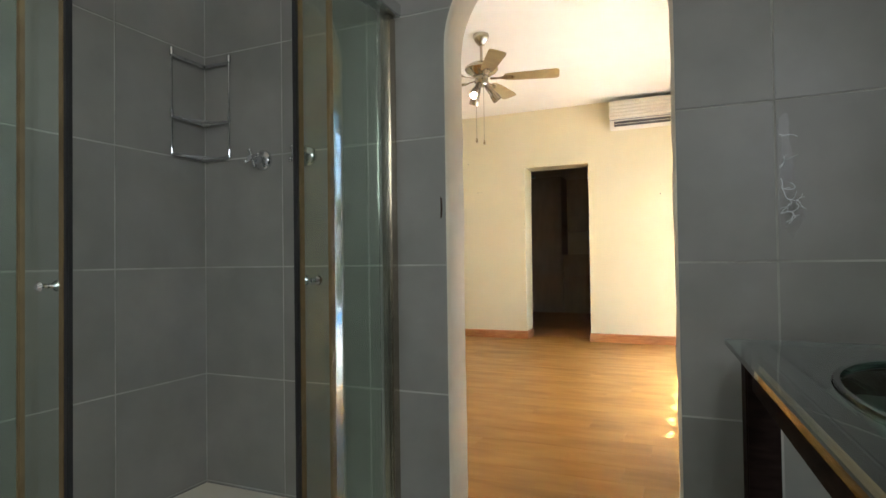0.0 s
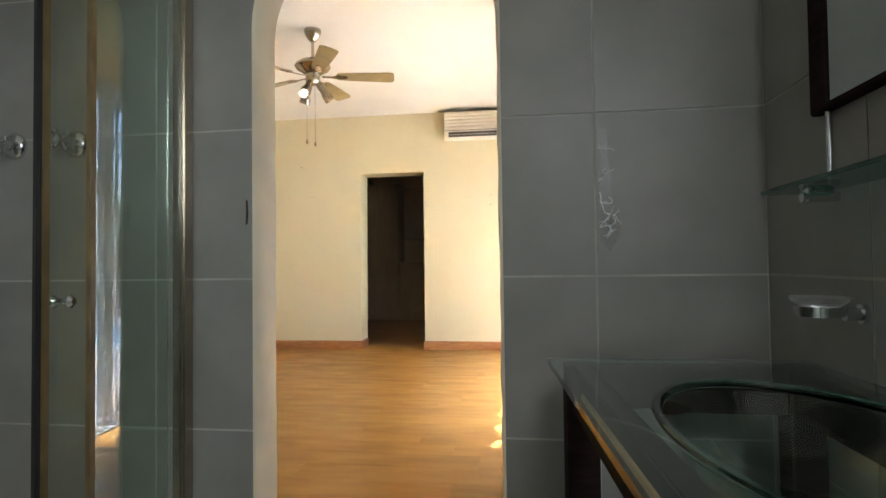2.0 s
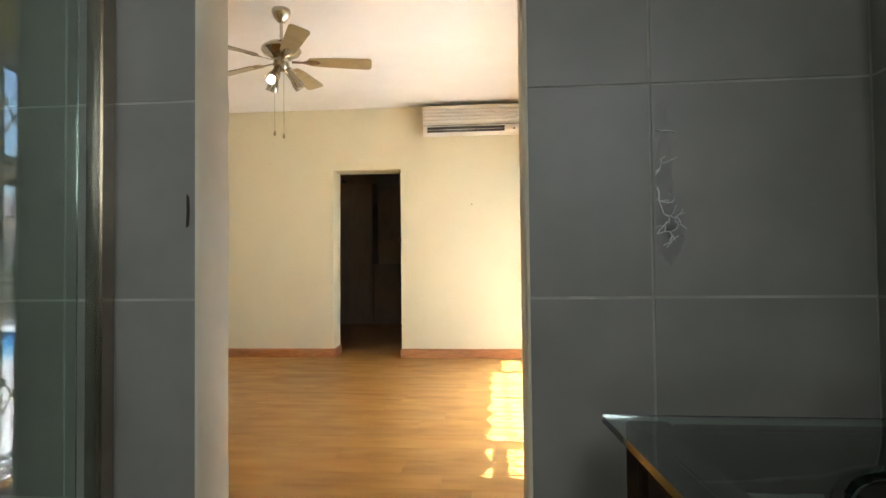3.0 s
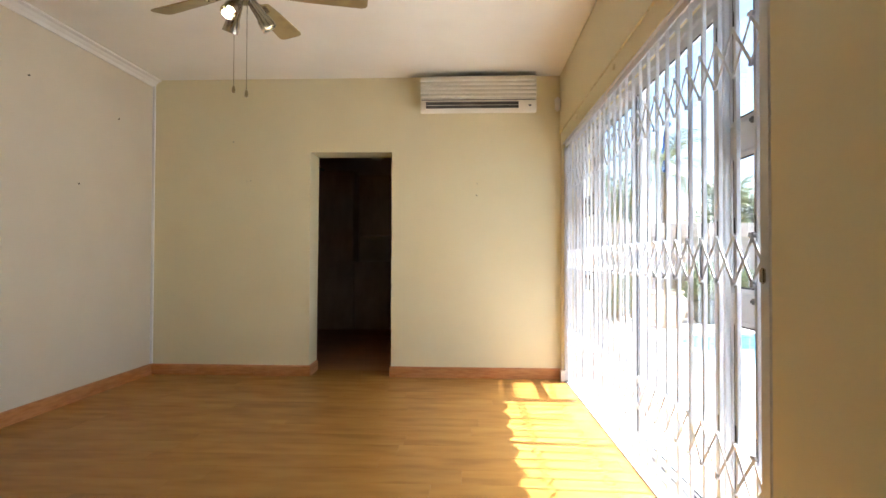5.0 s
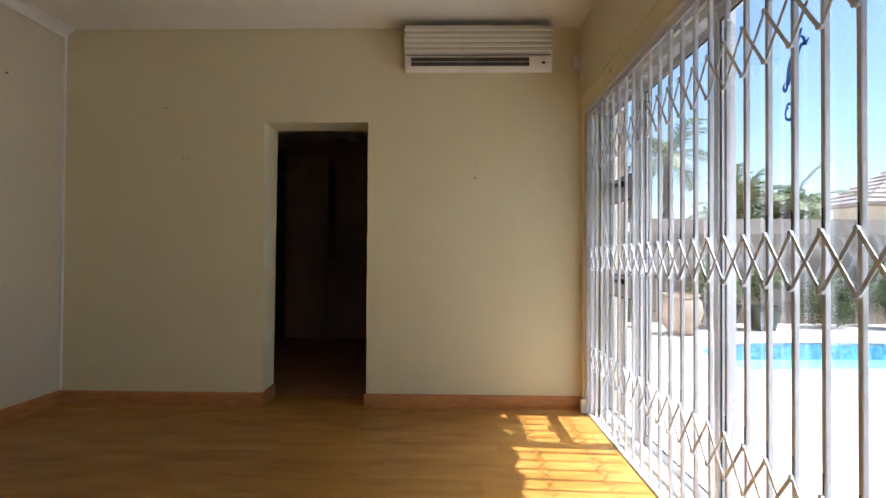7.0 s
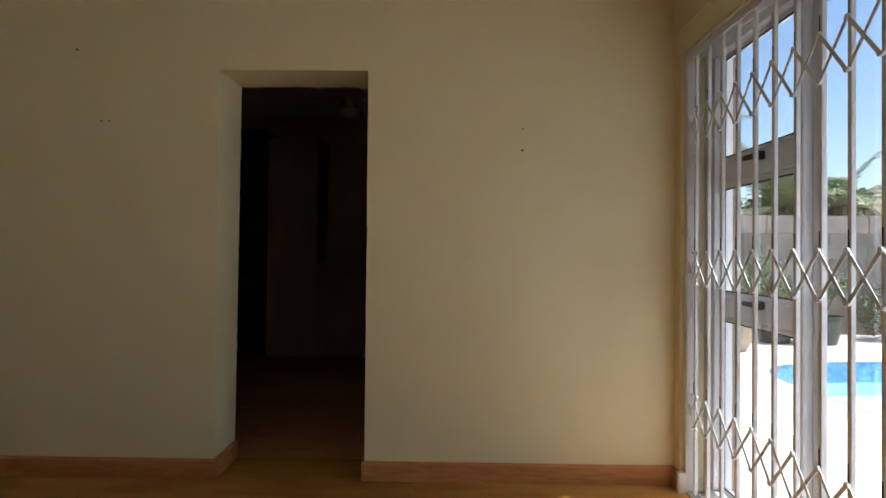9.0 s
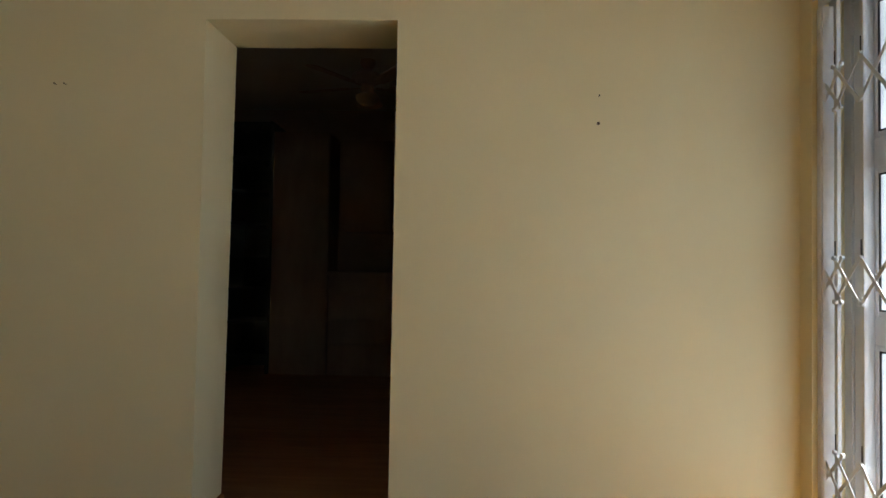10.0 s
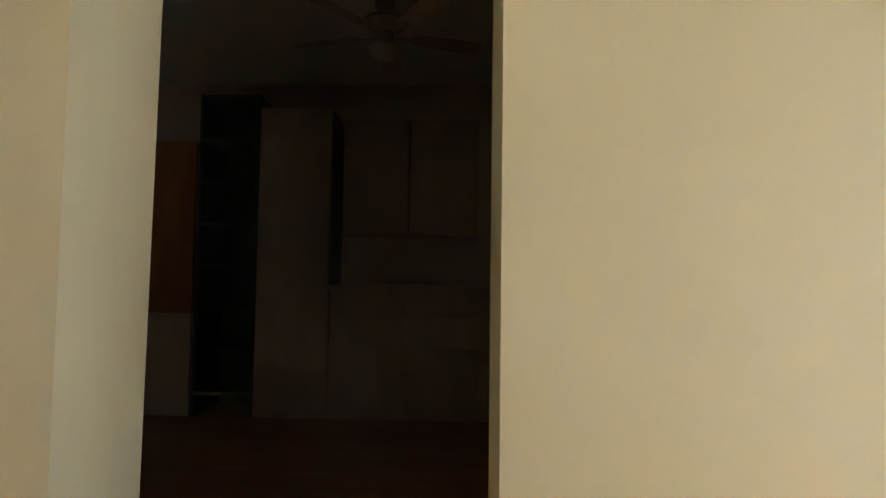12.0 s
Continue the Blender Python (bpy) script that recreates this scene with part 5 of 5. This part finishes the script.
for i, (sx_, sy_, sh, sr) in enumerate(((4.6, 12.85, 1.1, 0.55), (6.6, 12.8, 0.9, 0.6), (7.6, 12.75, 1.2, 0.6), (8.7, 12.8, 1.0, 0.55), (9.8, 12.7, 1.1, 0.6), (3.2, 12.9, 0.9, 0.5))):
    shrub(sx_, sy_, sh, sr, 2200, 0.065, "dark green shrub at the foot of the garden wall", 40 + i, LEAF_DARK if i % 2 else LEAF)
shrub(4.65, 12.4, 0.8, 0.4, 1800, 0.06, "leafy shrub in a dark glazed pot", 60, LEAF, (0.27, 0.42))
shrub(5.27, 12.3, 0.7, 0.36, 1600, 0.06, "leafy shrub in a dark glazed pot", 61, LEAF_DARK, (0.25, 0.4))
urn = thing("garden_pot", 3.7, 11.7, -0.06, "large sand-coloured round clay garden pot", "pot")
part("body", lathe(B(), 3.7, 11.7, [(0.0, -0.06), (0.17, -0.06), (0.27, 0.10), (0.32, 0.28), (0.30, 0.44), (0.25, 0.50), (0.28, 0.53), (0.28, 0.56), (0.23, 0.56), (0.22, 0.50), (0.0, 0.48)], 32), CLAY, urn, smooth=True)
part("soil", lathe(B(), 3.7, 11.7, [(0.0, 0.505), (0.21, 0.50)], 24), SOIL, urn)

# ---- pieces: wall tiles, planks, garden blocks ----
TP = 0.4085
ZJ = [0.941 + TP * k for k in range(-3, 5)]
G = 0.0027


def tile_polygon(x0, x1, z0, z1):
    """The part of a tile cell that lies outside the arch."""
    cuts = sorted({x0, x1} | {x for x in (AL, AR) if x0 < x < x1} | {x0 + (x1 - x0) * i / 14 for i in range(1, 14)})
    runs, run = [], []
    def low(x, side):
        inside = AL < x + side < AR
        return max(z0, arch_height(x) + 0.004) if inside else z0
    for a, b in zip(cuts, cuts[1:]):
        la, lb = low(a, 1e-6), low(b, -1e-6)
        if la >= z1 - 0.004 or lb >= z1 - 0.004:
            if run:
                runs.append(run)
            run = []
            continue
        run.append((a, la, b, lb))
    if run:
        runs.append(run)
    out = []
    for r in runs:
        pts = []
        for a, la, b, lb in r:
            for p in ((a, la), (b, lb)):
                if not pts or abs(pts[-1][0] - p[0]) + abs(pts[-1][1] - p[1]) > 1e-6:
                    pts.append(p)
        out.append(pts + [(r[-1][2], z1), (r[0][0], z1)])
    return out


xj = [BX0, -0.667, -0.313, 0.087, 0.487, 0.887, BX1]
for x0, x1 in zip(xj, xj[1:]):
    for z0, z1 in zip(ZJ, ZJ[1:]):
        z0c, z1c = max(z0, 0) + G, min(z1, BZ) - G
        if z1c - z0c < 0.03:
            continue
        for poly in tile_polygon(x0 + G, x1 - G, z0c, z1c):
            bm = B()
            slab(bm, poly, "y", YT, YT + 0.002)
            part("tile", bm, TILE, wall_ba)
part("chip", slab(B(), [(-0.042, 1.088), (-0.036, 1.092), (-0.034, 1.12), (-0.0355, 1.152), (-0.041, 1.158), (-0.0405, 1.12)], "y", YT - 0.0015, YT + 0.001), NAIL, wall_ba, "dark chip in the tile edge")
tile_mesh = {}


def side_tile(parent, xa, xb, y0, y1, z0, z1):
    key = (round(y1 - y0, 3), round(z1 - z0, 3), xa < xb and xa < 0)
    if key not in tile_mesh:
        w, h = y1 - y0 - 2 * G, z1 - z0 - 2 * G
        bm = box(B(), -abs(xb - xa) / 2, abs(xb - xa) / 2, -w / 2, w / 2, -h / 2, h / 2)
        tile_mesh[key] = finish(bm, "tile", TILE)
    piece("tile", tile_mesh[key], parent, (xa + xb) / 2, (y0 + y1) / 2, (z0 + z1) / 2)


yj = [YT, 1.436] + [1.436 - 0.4 * k for k in range(1, 7)]
for y1, y0 in zip(yj, yj[1:]):
    for z0, z1 in zip(ZJ, ZJ[1:]):
        z0, z1 = max(z0, 0), min(z1, BZ)
        if z1 - z0 > 0.03 and y0 > BY0:
            side_tile(wall_bw, BX0 - 0.002, BX0, y0, y1, z0, z1)
yj = [YT, 1.40] + [1.40 - 0.4 * k for k in range(1, 7)]
for y1, y0 in zip(yj, yj[1:]):
    for z0, z1 in zip(ZJ, ZJ[1:]):
        z0, z1 = max(z0, 0), min(z1, BZ)
        if z1 - z0 > 0.03 and y0 > BY0 and not (y1 < WB[1] + 0.01 and z0 > WB[2] - 0.01 and z1 < WB[3] + 0.01):
            side_tile(wall_be, BX1, BX1 + 0.002, y0, y1, z0, z1)

# laminate planks, laid across the room
PW, PL = 0.192, 1.28
rng = random.Random(11)
plank_mesh = {}
row = 0
y = YB - 0.13
while y < YF + 0.3 - 0.01:
    y1 = min(y + PW, YF + 0.3)
    x = XL - rng.uniform(0, PL)
    lo_x, hi_x = (XL, XR + 0.02) if y1 <= YF + 0.01 else (DL, DR)
    if y1 <= YB + 0.05:
        lo_x, hi_x = AL, AR
    while x < hi_x:
        a, b = max(x, lo_x), min(x + PL, hi_x)
        if b - a > 0.02:
            key = (round(b - a, 3), round(y1 - y, 3))
            if key not in plank_mesh:
                w, d = b - a - 0.0006, y1 - y - 0.0006
                bm = B()
                c = 0.0004
                vs = [bm.verts.new(p) for p in ((-w / 2, -d / 2, -0.0095), (w / 2, -d / 2, -0.0095), (w / 2, d / 2, -0.0095), (-w / 2, d / 2, -0.0095),
                                                (-w / 2, -d / 2, -c), (w / 2, -d / 2, -c), (w / 2, d / 2, -c), (-w / 2, d / 2, -c),
                                                (-w / 2 + c, -d / 2 + c, 0), (w / 2 - c, -d / 2 + c, 0), (w / 2 - c, d / 2 - c, 0), (-w / 2 + c, d / 2 - c, 0))]
                for k in range(4):
                    m = (k + 1) % 4
                    bm.faces.new((vs[k], vs[m], vs[4 + m], vs[4 + k]))
                    bm.faces.new((vs[4 + k], vs[4 + m], vs[8 + m], vs[8 + k]))
                bm.faces.new(vs[8:12])
                plank_mesh[key] = finish(bm, "plank", PLANK)
            piece("plank", plank_mesh[key], floor, (a + b) / 2, (y + y1) / 2, 0)
        x += PL
    y = y1
    row += 1

# garden wall blocks and coping
bm = box(B(), -0.1985, 0.1985, -0.02, 0.02, -0.0985, 0.0985, 0.004)
BLOCK = finish(bm, "block", GARDEN_WALL)
bm = box(B(), -0.398, 0.398, -0.14, 0.14, -0.14, 0.14, 0.012)
CAP = finish(bm, "coping_stone", WALL_CAP)
rng = random.Random(5)
for r in range(8):
    for k in range(25):
        piece("block", BLOCK, gwall, 1.2 + 0.4 * k + (0.2 if r % 2 else 0), GWY + rng.uniform(-0.006, 0.006), 0.04 + 0.2 * r - 0.0)
for k in range(24):
    piece("coping_stone", CAP, gwall, -5 + 0.8 * k, GWY + 0.09, GWT - 0.04)

# the bathroom's final place beside the bedroom
BATH_SHIFT = Vector((0.044, 0.037, 0.014))
for ob in [o for o in scene.objects if o.parent is None and "_bath" in o.name] + [vanity, basin, mirror, shelf, soap, shower, caddy, *taps, window2, residue,
           bpy.data.objects["wall_south"], bpy.data.objects["arch_trim"]]:
    ob.location += BATH_SHIFT
